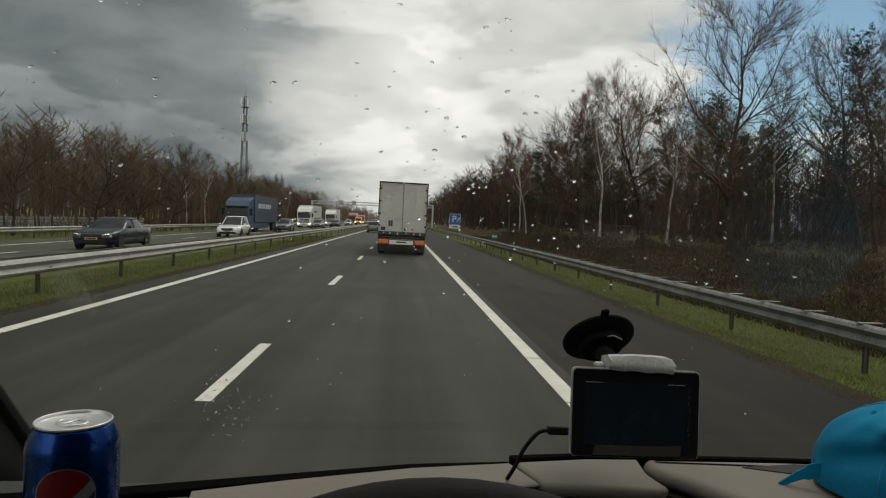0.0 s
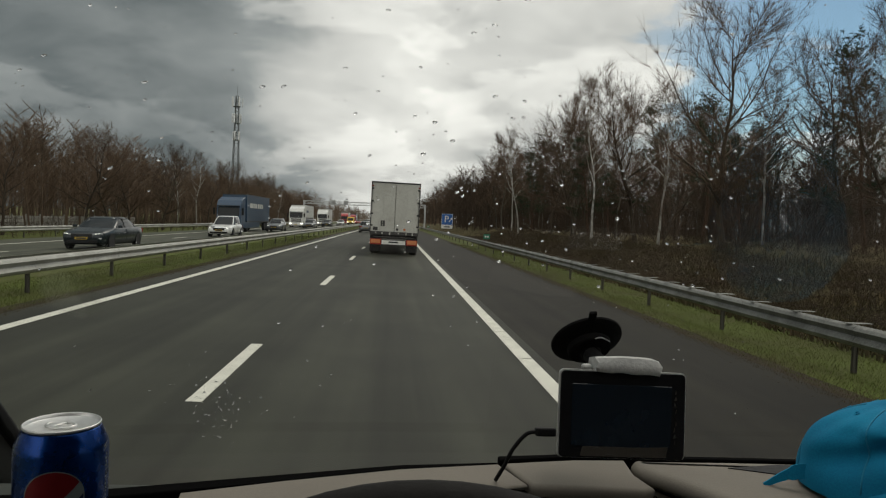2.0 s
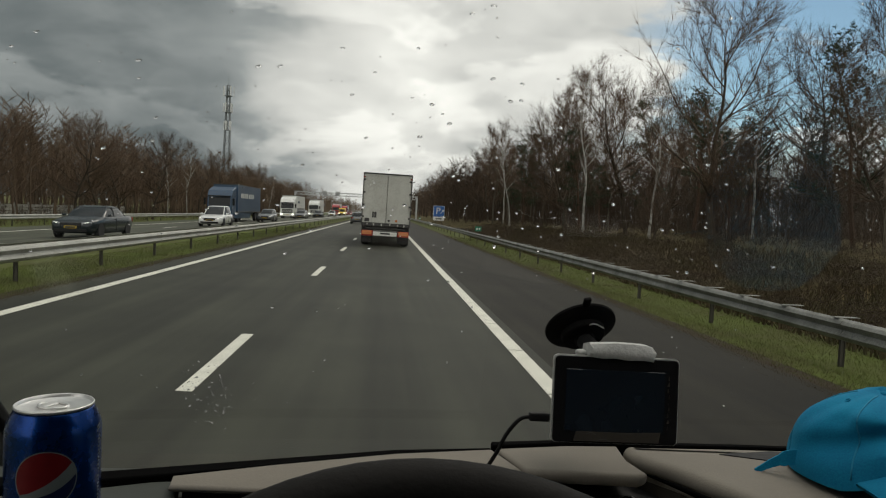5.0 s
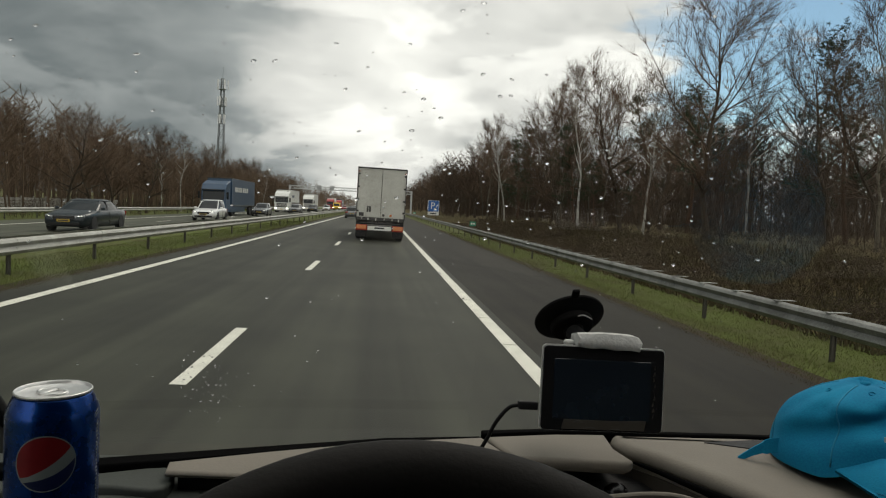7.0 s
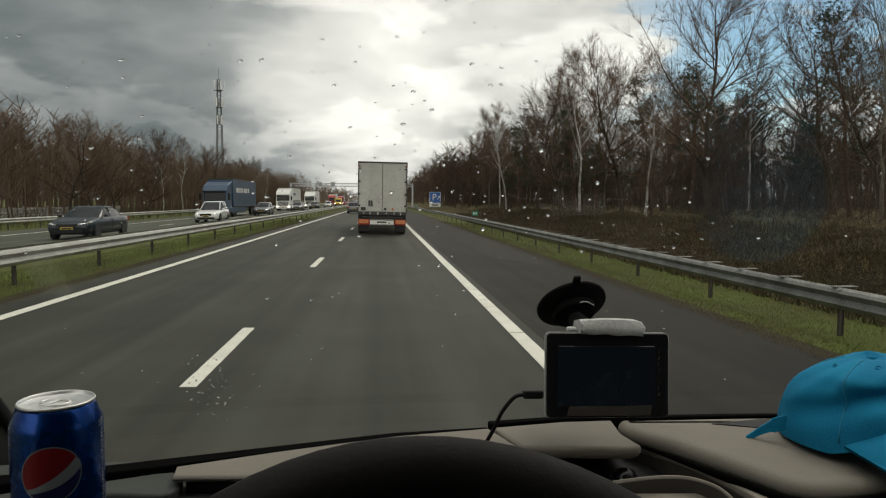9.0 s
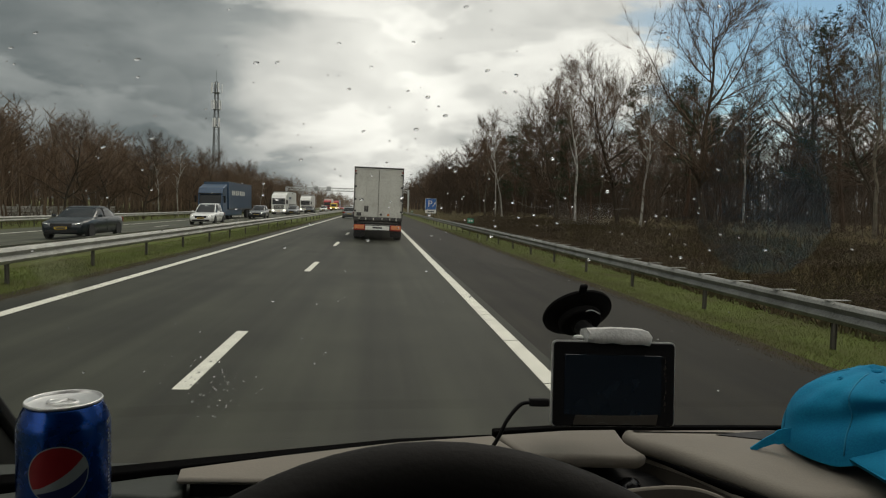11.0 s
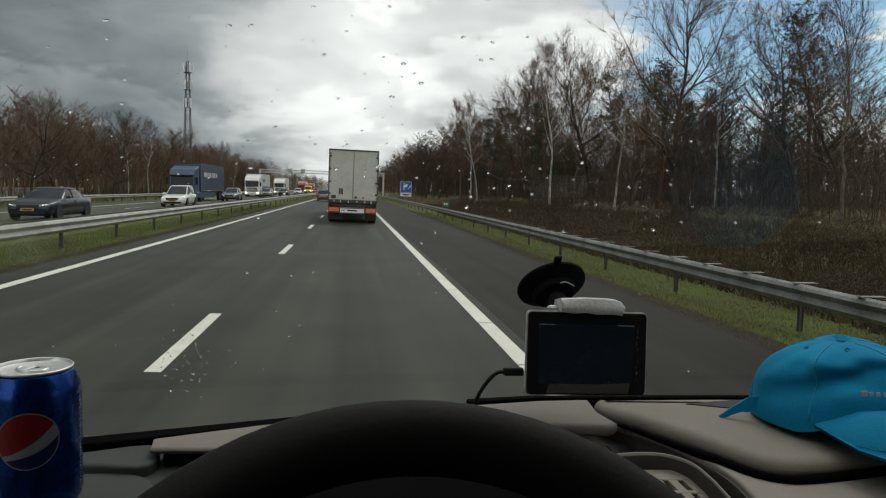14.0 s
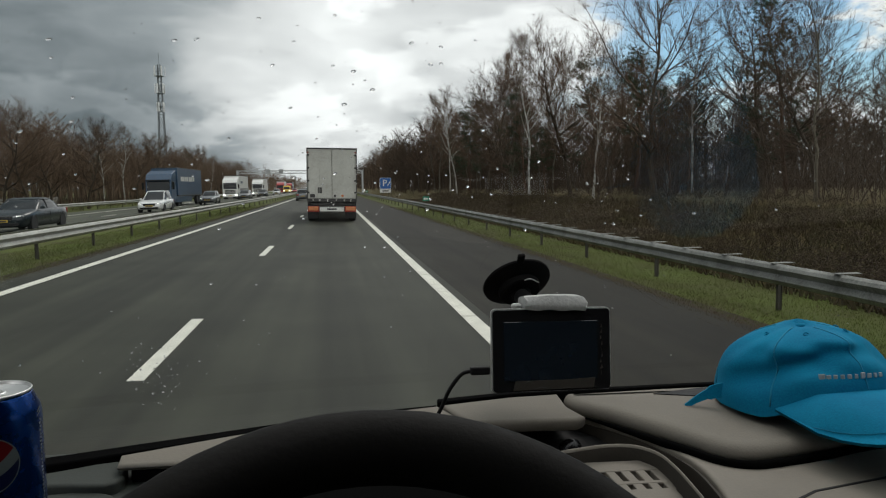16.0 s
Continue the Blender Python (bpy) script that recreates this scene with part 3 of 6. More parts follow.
# ---- the van cab that carries the camera ----
van = thing("van", pose(0, 0, 0), "grey-lined van cab with a beige dashboard", "van")
part("floor_panel", box(-0.62, 1.58, -3.4, 1.05, 0.42, 0.50), "shell", van)
part("back_wall", box(-0.62, 1.58, -0.80, -0.75, 0.50, 2.24), "shell", van)
part("roof_panel", box(-0.66, 1.62, -3.45, 0.26, 2.20, 2.26, 0.02), "shell", van)
part("rear_wall", box(-0.66, 1.62, -3.47, -3.42, 0.42, 2.24, 0.01), "shell", van)
for x0, x1 in ((-0.66, -0.62), (1.58, 1.62)):
    part("side_wall", join(box(x0, x1, -3.42, 1.10, 0.40, 1.36), box(x0, x1, -3.42, -0.25, 1.36, 2.22), box(x0, x1, -0.25, 0.30, 2.10, 2.22)), "shell", van)
part("bonnet", prism([(1.05, 0.36), (1.05, 1.30), (1.30, 1.05), (1.75, 0.86), (1.85, 0.70), (1.85, 0.36)], -0.66, 1.62, 0.03, 2, axis="x"), "shell", van)
for x in (-0.52, 1.48):
    for y in (1.10, -2.55):
        w = part("wheel", moved(lathe([(0.2, -0.09), (0.30, -0.1), (0.33, -0.07), (0.33, 0.07), (0.30, 0.1), (0.2, 0.09)], 28), pose(0, 0, 0, 0, 90, 0)), "tyre", van)
        w.matrix_basis = pose(x, y, road_z(x) + 0.335)


def screen_y(z):
    """The windscreen's place at a height."""
    return 0.795 - (z - 1.66)


bm = bmesh.new()
for z in (1.40, 1.58, 1.76, 1.94, 2.20):
    for i in range(9):
        x = -0.52 + i * 2.1 / 8
        bm.verts.new((x, screen_y(z) - 0.05 * ((x - 0.5) / 1.0) ** 4 * 0.3, z))
bm.verts.ensure_lookup_table()
for r in range(4):
    for i in range(8):
        a = r * 9 + i
        bm.faces.new([bm.verts[k] for k in (a, a + 1, a + 10, a + 9)])
bmesh.ops.reverse_faces(bm, faces=bm.faces) if bm.faces[:][0].normal.y > 0 else None
pane = part("windscreen", bm, "windscreen", van, "clear windscreen with rain on it", smooth=True)
pane.visible_shadow = False
# black seal and grey pillar at the screen's edge
part("pillar", join(tube([(-0.575, screen_y(z) - 0.012, z) for z in (1.36, 1.6, 1.9, 2.22)], 0.058, 12)), "shell", van, smooth=True)
part("screen_seal", tube([(-0.513 + 0.05 * (z - 1.4), screen_y(z) - 0.006, z) for z in (1.38, 1.5, 1.6, 1.9, 2.2)], 0.010, 8), "black", van, smooth=True)
part("pillar", tube([(1.60, screen_y(z) - 0.012, z) for z in (1.36, 1.6, 1.9, 2.22)], 0.058, 12), "shell", van, smooth=True)

dash = part("dashboard", prism([(0.30, 1.10), (0.36, 1.36), (0.44, 1.455), (0.55, 1.494), (0.66, 1.499), (0.74, 1.494), (0.84, 1.45), (1.04, 1.36), (1.04, 1.10)], -0.62, 0.16, axis="x"), "grey_dash", van, "grey-green moulded dashboard body")
part("passenger_side", prism([(0.30, 1.10), (0.34, 1.36), (0.42, 1.42), (0.60, 1.452), (0.70, 1.488), (0.78, 1.488), (0.86, 1.45), (1.04, 1.36), (1.04, 1.10)], 0.16, 1.58, axis="x"), "black", dash, "dark dashboard body under the pads")


def pad(name, pts, z0, z1, soft, mat, parent, label="", curve=5):
    """A padded panel: a smooth outline from above (turning anticlockwise), with a rounded upper edge."""
    line = [Vector((p.x, p.y)) for p in smooth_path([(x, y, 0) for x, y in pts] + [(*pts[0], 0)], curve)[:-1]] if curve else [Vector(q) for q in pts]
    if sum(a.x * b.y - b.x * a.y for a, b in zip(line, line[1:] + line[:1])) < 0:
        line.reverse()
    n = len(line)
    inward = []
    for i in range(n):
        d = (line[(i + 1) % n] - line[i - 1]).normalized()
        inward.append(Vector((-d.y, d.x)))
    # where the outline turns sharply the rounded edge is narrower, so that it does not fold
    room = []
    for i in range(n):
        a, b, c = line[i - 3], line[i], line[(i + 3) % n]
        bend = max((b - a).normalized().cross((c - b).normalized()), 0.0) if curve else 0.0
        room.append(min(1.0, 0.5 * (c - a).length / max(bend, 0.02) / (1.5 * soft)))
    room = [min(room[i - 2], room[i - 1], room[i], room[(i + 1) % n], room[(i + 2) % n]) for i in range(n)]
    bm = bmesh.new()
    rings = []
    for off, z in [(soft * 0.5, z0), (soft * 0.12, z0 + 0.003)] + [(soft * (1 - math.sin(a)), z1 - soft * 0.75 * (1 - math.cos(a))) for a in (math.pi / 2, 1.2, 0.85, 0.5, 0.2)] + [(soft * 1.25, z1)]:
        rings.append([bm.verts.new((q.x + off * k * w.x, q.y + off * k * w.y, z)) for q, w, k in zip(line, inward, room)])
    for a, b in zip(rings, rings[1:]):
        for i in range(n):
            f = bm.faces.new((a[i], a[(i + 1) % n], b[(i + 1) % n], b[i]))
            f.smooth = True
    bm.faces.new(rings[-1])
    return part(name, bm, mat, parent, label)


def slab_pad(name, pts, z0, z1, bevel, mat, parent, label=""):
    return part(name, prism(pts, z0, z1, bevel, 3, axis="z"), mat, parent, label)


# black strip where the pads meet the glass
strip = [(-0.60, 0.600), (-0.40, 0.628), (-0.262, 0.660), (-0.10, 0.706), (0.02, 0.740), (0.13, 0.757), (0.216, 0.771), (0.43, 0.768), (0.70, 0.757), (1.56, 0.72)]
wide = [0.030, 0.026, 0.021, 0.019, 0.017, 0.012, 0.010, 0.008, 0.008, 0.008]
for lo, hi, z1 in ((0, 6, 1.5135), (5, 10, 1.5207)):
    line, ws = strip[lo:hi], wide[lo:hi]
    slab_pad("screen_trim", [(x, y - 0.002) for x, y in line] + [(x, y + w) for (x, y), w in zip(line[::-1], ws[::-1])], 1.486, z1, 0.002, "matt_black", dash, "black rubber strip along the glass")
slab_pad("cowl", [(x, y + 0.05) for x, y in strip] + [(1.56, 1.0), (-0.60, 1.0)], 1.34, 1.385, 0.002, "matt_black", dash, "matt black cowl under the glass")

slab_pad("ledge_shadow_gap", [(-0.176, 0.642), (-0.18, 0.661), (-0.10, 0.694), (0.02, 0.733), (0.128, 0.750), (0.140, 0.70), (0.05, 0.672), (-0.08, 0.638)], 1.496, 1.509, 0.001, "black", dash)
pad("left_ledge", [(-0.186, 0.634), (-0.190, 0.662), (-0.10, 0.695), (0.02, 0.733), (0.128, 0.752), (0.150, 0.690), (0.05, 0.662), (-0.08, 0.628)], 1.5125, 1.518, 0.0045, "beige", dash, "beige vinyl ledge", 0)
pad("centre_panel", [(0.153, 0.686), (0.134, 0.752), (0.216, 0.767), (0.277, 0.768), (0.273, 0.722), (0.281, 0.684), (0.268, 0.674)], 1.506, 1.519, 0.006, "beige", dash, "beige vinyl centre panel", 0)
pad("passenger_pad", [(0.294, 0.7665), (0.284, 0.762), (0.2795, 0.748), (0.286, 0.722), (0.313, 0.688), (0.338, 0.650), (0.360, 0.606), (0.376, 0.576), (0.394, 0.562), (0.420, 0.561), (0.475, 0.569), (0.564, 0.586), (0.80, 0.60), (1.20, 0.605), (1.50, 0.60), (1.53, 0.63), (1.52, 0.70), (1.0, 0.735), (0.60, 0.757), (0.43, 0.766)], 1.502, 1.5205, 0.014, "beige", dash, "wide beige vinyl passenger pad")
slab_pad("pad_groove", [(0.306, 0.720), (0.346, 0.645), (0.380, 0.580), (0.398, 0.568), (0.56, 0.592), (1.48, 0.61), (1.48, 0.66), (0.40, 0.64), (0.31, 0.74)], 1.480, 1.506, 0.0005, "black", dash)
# black tube that draws the shade below the pad's rounded edge
part("pad_edge_shade", tube(smooth_path([(0.290, 0.718, 1.5055), (0.310, 0.686, 1.5055), (0.334, 0.642, 1.5055), (0.356, 0.602, 1.5055), (0.372, 0.572, 1.5055), (0.393, 0.5575, 1.5055), (0.420, 0.5565, 1.5055), (0.475, 0.5645, 1.5055), (0.564, 0.5815, 1.5055), (0.80, 0.5955, 1.5055), (1.48, 0.598, 1.5055)], 5), [0.0010 + 0.0042 * min(1.0, k / 14) for k in range(51)], 8), "matt_black", dash, "black bar drawn as the shade under the passenger pad's edge", smooth=True)
slab_pad("defroster_slot", [(0.385, 0.738), (0.47, 0.706), (0.66, 0.706), (0.66, 0.742), (0.45, 0.750)], 1.5195, 1.5216, 0.0004, "black", dash, "dark defroster slot")
pad("lower_panel", [(0.287, 0.722), (0.2945, 0.729), (0.321, 0.688), (0.344, 0.648), (0.365, 0.606), (0.380, 0.580), (0.397, 0.568), (0.422, 0.567), (0.475, 0.575), (0.564, 0.591), (0.80, 0.605), (1.45, 0.61), (1.50, 0.50), (1.45, 0.42), (0.70, 0.39), (0.42, 0.39), (0.345, 0.41), (0.330, 0.46), (0.345, 0.53), (0.3500, 0.566), (0.348, 0.597), (0.336, 0.638), (0.316, 0.680)], 1.44, 1.504, 0.004, "beige_low", dash, "moulded beige lower panel", 4)
# wall of the recess below the panel's rim, its shade put into a dark colour
bm = bmesh.new()
wall_line = smooth_path([(0.2855, 0.722, 0), (0.300, 0.7005, 0), (0.3142, 0.680, 0), (0.334, 0.638, 0), (0.346, 0.597, 0), (0.348, 0.566, 0), (0.343, 0.53, 0), (0.337, 0.50, 0), (0.328, 0.46, 0), (0.340, 0.41, 0)], 5)
skins = [[bm.verts.new((p.x + d, p.y, z)) for p in wall_line] for d, z in ((-0.001, 1.44), (-0.001, 1.4990), (0.0012, 1.4990), (0.0012, 1.44))]
for lower, upper in zip(skins, skins[1:]):
    for k in range(len(wall_line) - 1):
        bm.faces.new((lower[k], lower[k + 1], upper[k + 1], upper[k]))
bmesh.ops.recalc_face_normals(bm, faces=bm.faces)
part("recess_wall", bm, "brown_shade_wear", dash, "wall of the storage recess, coloured dark as in shade", smooth=False)
slab_pad("panel_joint", [(0.352, 0.470), (0.42, 0.502), (0.56, 0.526), (0.90, 0.535), (0.90, 0.5325), (0.56, 0.523), (0.42, 0.499), (0.353, 0.466)], 1.5030, 1.5046, 0.0003, "black", dash)
# air vent: a rounded tray with a slotted beige grille
outer = [(0.225, 0.634), (0.249, 0.641), (0.290, 0.647), (0.318, 0.640), (0.333, 0.617), (0.334, 0.586), (0.331, 0.556), (0.322, 0.50), (0.312, 0.46), (0.262, 0.45), (0.225, 0.47), (0.215, 0.56)]
ring_line = [(p.x, p.y) for p in smooth_path([(x, y, 0) for x, y in outer] + [(*outer[0], 0)], 5)[:-1]]
cx, cy = 0.280, 0.552
frame_bm = bmesh.new()
rings = [[frame_bm.verts.new((cx + (x - cx) * k, cy + (y - cy) * k, z)) for x, y in ring_line] for k, z in ((1.0, 1.44), (1.0, 1.497), (0.988, 1.5005), (0.968, 1.5005), (0.958, 1.498))]
for a, b in zip(rings, rings[1:]):
    for i in range(len(ring_line)):
        j = (i + 1) % len(ring_line)
        frame_bm.faces.new((a[i], a[j], b[j], b[i]))
bmesh.ops.recalc_face_normals(frame_bm, faces=frame_bm.faces)
wall_bm = bmesh.new()
walls = [[wall_bm.verts.new((cx + (x - cx) * k, cy + (y - cy) * k, z)) for x, y in ring_line] for k, z in ((0.962, 1.4985), (0.950, 1.496), (0.945, 1.44))]
for a, b in zip(walls, walls[1:]):
    for i in range(len(ring_line)):
        j = (i + 1) % len(ring_line)
        wall_bm.faces.new((a[i], a[j], b[j], b[i]))
# the tray's inside shade is painted on as this dark skin
part("vent_wall", wall_bm, "brown_shade_wear", dash, "inner wall of the vent tray, coloured dark as in shade", smooth=True)
vent = part("vent_frame", frame_bm, "beige_low", dash, "beige rim of the vent tray", smooth=True)
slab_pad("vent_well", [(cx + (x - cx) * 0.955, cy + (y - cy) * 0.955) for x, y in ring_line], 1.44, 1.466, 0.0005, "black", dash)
grille_m = pose(0.300, 0.600, 1.4795, 4, 0, -4)
for y0, y1 in ((0.014, 0.036), (-0.012, -0.006), (-0.075, -0.022)):
    part("grille_bar", moved(box(-0.050, 0.0315, y0, y1, -0.004, 0.004, 0.0008, 1), grille_m), "beige_low", dash)
for k in range(6):
    x = -0.046 + 0.0152 * k
    part("grille_slat", moved(prism([(x - 0.0048, -0.024), (x + 0.0048, -0.024), (x + 0.0004, 0.016), (x - 0.0092, 0.016)], -0.004, 0.0036, 0.0006, 1, axis="z"), grille_m), "beige_low", dash)
part("vent_thumbwheel", moved(cyl(0.010, -0.004, 0.004, 20), pose(0.290, 0.536, 1.479, 0, 90, 70)), "black", dash)
# small knob in the recess
part("knob", moved(lathe([(0.011, 0), (0.012, 0.008), (0.010, 0.016), (0.006, 0.018)], 18), pose(0.262, 0.690, 1.478, 60, 0, 20)), "black_gloss", dash, smooth=True)
# instrument hood at the driver's side
pad("side_panel", [(-0.30, 0.50), (-0.31, 0.60), (-0.24, 0.622), (-0.185, 0.612), (-0.165, 0.56), (-0.18, 0.48)], 1.480, 1.5015, 0.004, "grey_dash", dash, "grey-green side panel")
pad("rear_ledge", [(-0.33, 0.604), (-0.34, 0.630), (-0.262, 0.651), (-0.196, 0.672), (-0.180, 0.640), (-0.192, 0.616), (-0.25, 0.624)], 1.490, 1.5085, 0.004, "grey_dash", dash, "grey-green ledge behind the side panel", 3)
pad("instrument_hood", [(-0.155, 0.46), (-0.172, 0.565), (-0.12, 0.61), (0.0, 0.645), (0.12, 0.655), (0.20, 0.60), (0.20, 0.46)], 1.44, 1.510, 0.014, "matt_black", dash, "black instrument hood")

part("instrument_panel", box(-0.16, 0.24, 0.20, 0.60, 1.25, 1.478, 0.02), "matt_black", dash, "black instrument panel behind the wheel")

# steering wheel
wheel_m = pose(0.027, 0.2415, 1.5003, 36, 0, 0)
steering = part("steering_wheel", moved(lathe([(0.10, -0.04), (0.120, -0.02), (0.125, 0.0), (0.115, 0.012), (0.07, 0.022), (0.005, 0.026)], 32), wheel_m), "matt_black", van, "black airbag hub", smooth=True)
part("rim", moved(tube([(0.1690 * math.cos(a), 0.1690 * math.sin(a), 0.03) for a in (2 * math.pi * i / 64 for i in range(64))], 0.0208, 14, True), wheel_m), "black_soft", steering, "black leather wheel rim", smooth=True)
for a in (0, 180, 250, 290):
    part("spoke", moved(box(0.08, 0.165, -0.022, 0.022, 0.012, 0.03, 0.006), wheel_m @ pose(0, 0, 0, 0, 0, a)), "black_soft", steering)
part("column_shroud", moved(box(-0.06, 0.06, -0.08, 0.06, -0.16, -0.005, 0.02), wheel_m), "black", steering)
part("column", moved(cyl(0.03, -0.5, -0.1, 16), wheel_m), "black", steering)

# ---- drinks can ----
can = thing("drinks_can", pose(-0.247, 0.547, 1.5025, 0, 0, 0), "blue drinks can with a round emblem, standing on the dashboard", "drinks can")
wall = [(0.0235, 0.0), (0.0255, 0.001), (0.0290, 0.006), (0.0330, 0.014), (0.0332, 0.02), (0.0332, 0.096), (0.0323, 0.101), (0.0292, 0.1085), (0.0276, 0.1115), (0.0269, 0.1128), (0.0264, 0.1098)]
part("body", lathe(wall, 48), "can_blue", can, "blue lacquered can wall", smooth=True)
part("lid", lathe([(0.0268, 0.1126), (0.0276, 0.1134), (0.0278, 0.1146), (0.0272, 0.1154), (0.0265, 0.1150), (0.0260, 0.1118), (0.0252, 0.1104), (0.0244, 0.1106), (0.0238, 0.1116), (0.0120, 0.1118), (0.001, 0.1117)], 48), "can_metal", can, "bare aluminium lid with a raised rim", smooth=True)
tab = part("pull_tab", join(moved(tube([(0.008 * math.cos(a), 0.0115 * math.sin(a), 0) for a in (2 * math.pi * i / 24 for i in range(24))], 0.0013, 6, True), Matrix.Identity(4)), box(-0.007, 0.007, 0.001, 0.0095, -0.0008, 0.0008, 0.0005, 1)), "can_metal", can, smooth=True)
tab.matrix_basis = pose(0.0, -0.002, 0.1132, 0, 0, 70)


def on_can(u, v, r):
    """A point on the can's wall, u round it and v up from the emblem's middle."""
    a = radians(-75) + u / 0.0332
    return (r * math.cos(a), r * math.sin(a), 0.0665 + v)


def can_field(name, low, high, mat, r=0.0334, n=48):
    """A printed field of the round emblem between two lines."""
    bm = bmesh.new()
    pairs = []
    for i in range(n + 1):
        u = EMBLEM * math.sin((i / n - 0.5) * math.pi)
        edge = math.sqrt(max(0.0, EMBLEM ** 2 - u * u))
        lo, hi = max(low(u), -edge), min(high(u), edge)
        pairs.append((bm.verts.new(on_can(u, lo, r)), bm.verts.new(on_can(u, hi, r))) if hi > lo + 1e-5 else None)
    for p, q in zip(pairs, pairs[1:]):
        if p and q:
            bm.faces.new((p[0], q[0], q[1], p[1]))
    return part(name, bm, mat, can, smooth=True)


EMBLEM = 0.0206


def swoosh_low(u):
    return -0.011 + 0.30 * u + 10.0 * u * u + 280.0 * u ** 3


def swoosh_high(u):
    return swoosh_low(u) + 0.004 + 0.28 * max(u + 0.012, 0)


bm = bmesh.new()
ring = [[bm.verts.new(on_can(q * math.cos(a), q * math.sin(a), 0.03345)) for a in (2 * math.pi * i / 64 for i in range(64))] for q in (EMBLEM - 0.0001, EMBLEM + 0.0008)]
for i in range(64):
    bm.faces.new((ring[0][i], ring[0][(i + 1) % 64], ring[1][(i + 1) % 64], ring[1][i]))
part("emblem_rim", bm, "can_white", can, smooth=True)
can_field("emblem_red", swoosh_high, lambda u: 1.0, "can_red")
can_field("emblem_white", swoosh_low, swoosh_high, "can_white")
can_field("emblem_blue", lambda u: -1.0, swoosh_low, "can_navy")
# small print down the can's side, not readable
for k in range(26):
    z = -0.049 + 0.0029 * k
    bm = bmesh.new()
    w = 0.0016 + 0.0012 * ((k * 7) % 5) / 4
    bm.faces.new([bm.verts.new(on_can(u, v, 0.0334)) for u, v in ((0.0445 - w, z), (0.0445, z), (0.0445, z + 0.0016), (0.0445 - w, z + 0.0016))])
    part("print_bar", bm, "can_white", can)
for z in (0.0275, 0.0305):
    bm = bmesh.new()
    bm.faces.new([bm.verts.new(on_can(u, v, 0.0334)) for u, v in ((0.0400, z), (0.0465, z + 0.003), (0.0465, z + 0.0042), (0.0400, z + 0.0012))])
    part("print_bar", bm, "can_white", can)

# ---- navigation device on its suction mount ----
nav = thing("navigation_device", pose(0.2385, 0.675, 1.5965, -6, 1.0, 0), "black navigation device with a dark screen on a windscreen mount", "navigation device")


def rounded(w, x0, z0, z1, r=0.005, n=5):
    """Outline of a rounded rectangle in x, z."""
    out = []
    for cx, cz, a0 in ((w - r, z1 - r, 0), (x0 + r, z1 - r, 90), (x0 + r, z0 + r, 180), (w - r, z0 + r, 270)):
        out += [(cx + r * math.cos(radians(a0 + 90 * i / n)), cz + r * math.sin(radians(a0 + 90 * i / n))) for i in range(n + 1)]
    return out


part("case", box(-0.052, 0.060, -0.001, 0.015, -0.036, 0.037, 0.006, 3), "black", nav, "black plastic case")
part("edge_band", prism(rounded(0.0650, -0.0652, -0.0430, 0.0440), -0.0035, -0.0005), "silver", nav, "silver edge band")
part("bezel", prism(rounded(0.0640, -0.0637, -0.0426, 0.0426, 0.0042), -0.0047, -0.001, 0.0003, 1), "black_gloss", nav, "black glossy bezel")
part("screen", box(-0.0520, 0.0500, -0.0054, -0.003, -0.0315, 0.0300, 0.0004, 1), "screen", nav, "dark switched-off screen")
part("screen_smear", prism([(-0.0425, -0.0412), (0.0450, -0.0408), (0.0470, -0.0300), (0.0100, -0.0316), (-0.0400, -0.0312)], -0.0056, -0.0046, 0.0002, 1), "brown_shade_wear", nav, "worn dusty band under the screen")
for k in range(9):
    z = 0.022 - 0.0062 * k
    part("scratch", prism([(0.0535 + 0.0012 * math.sin(5.1 * k), z), (0.0550 + 0.001 * math.sin(3 * k), z + 0.001), (0.0542 + 0.001 * math.sin(9 * k), z + 0.0048)], -0.0052, -0.0046), "brown_shade_wear", nav, "pale scratch on the bezel")
for x, z, ln in ((-0.030, -0.034, 0.010), (-0.020, -0.0405, 0.016), (0.006, -0.0415, 0.018)):
    part("frayed_tape", tube(smooth_path([(x, -0.0056, z), (x + ln * 0.5, -0.0058, z + 0.0022), (x + ln, -0.0056, z - 0.0005)], 4), 0.00022, 5), "shell", nav)
bm = bmesh.new()
rows = []
for i in range(25):
    u = i / 24
    x = -0.0290 + 0.0665 * u
    rip = 0.00012 * math.sin(19 * u) + 0.0001 * math.sin(47 * u + 1)
    top = 0.0565 + 0.0016 * math.sin(math.pi * u) + rip - 0.004 * max(0.0, u - 0.9) * 10 * 0.5
    low = 0.0425 + 0.0005 * math.sin(15 * u + 2) - 0.002 * u
    ring = []
    for y, z in ((-0.0075, low), (-0.0095 + rip, low + 0.004), (-0.0085 - rip, low + 0.009), (-0.005, top - 0.001), (0.004, top), (0.016, top - 0.002), (0.018, low + 0.004), (0.008, low)):
        end = 0.0008 * math.sin(300 * z + 900 * y)
        ring.append(bm.verts.new((x + (end * 2 if i in (0, 24) else end * 0.4), y, z + 0.0001 * math.sin(23 * u + 160 * y))))
    rows.append(ring)
for p, q in zip(rows, rows[1:]):
    for i in range(8):
        bm.faces.new((p[i], q[i], q[(i + 1) % 8], p[(i + 1) % 8]))
bm.faces.new(rows[0])
bm.faces.new(rows[-1][::-1])
bmesh.ops.recalc_face_normals(bm, faces=bm.faces)
hard = {v for r in (rows[0], rows[1], rows[-2], rows[-1]) for v in r} | {r[k] for r in rows for k in (0, 3)}
for e in bm.edges:
    e.smooth = not (e.verts[0] in hard and e.verts[1] in hard)
part("foam_pad", bm, "foam", nav, "crumpled pale grey foam pad taped on the top edge", smooth=True)
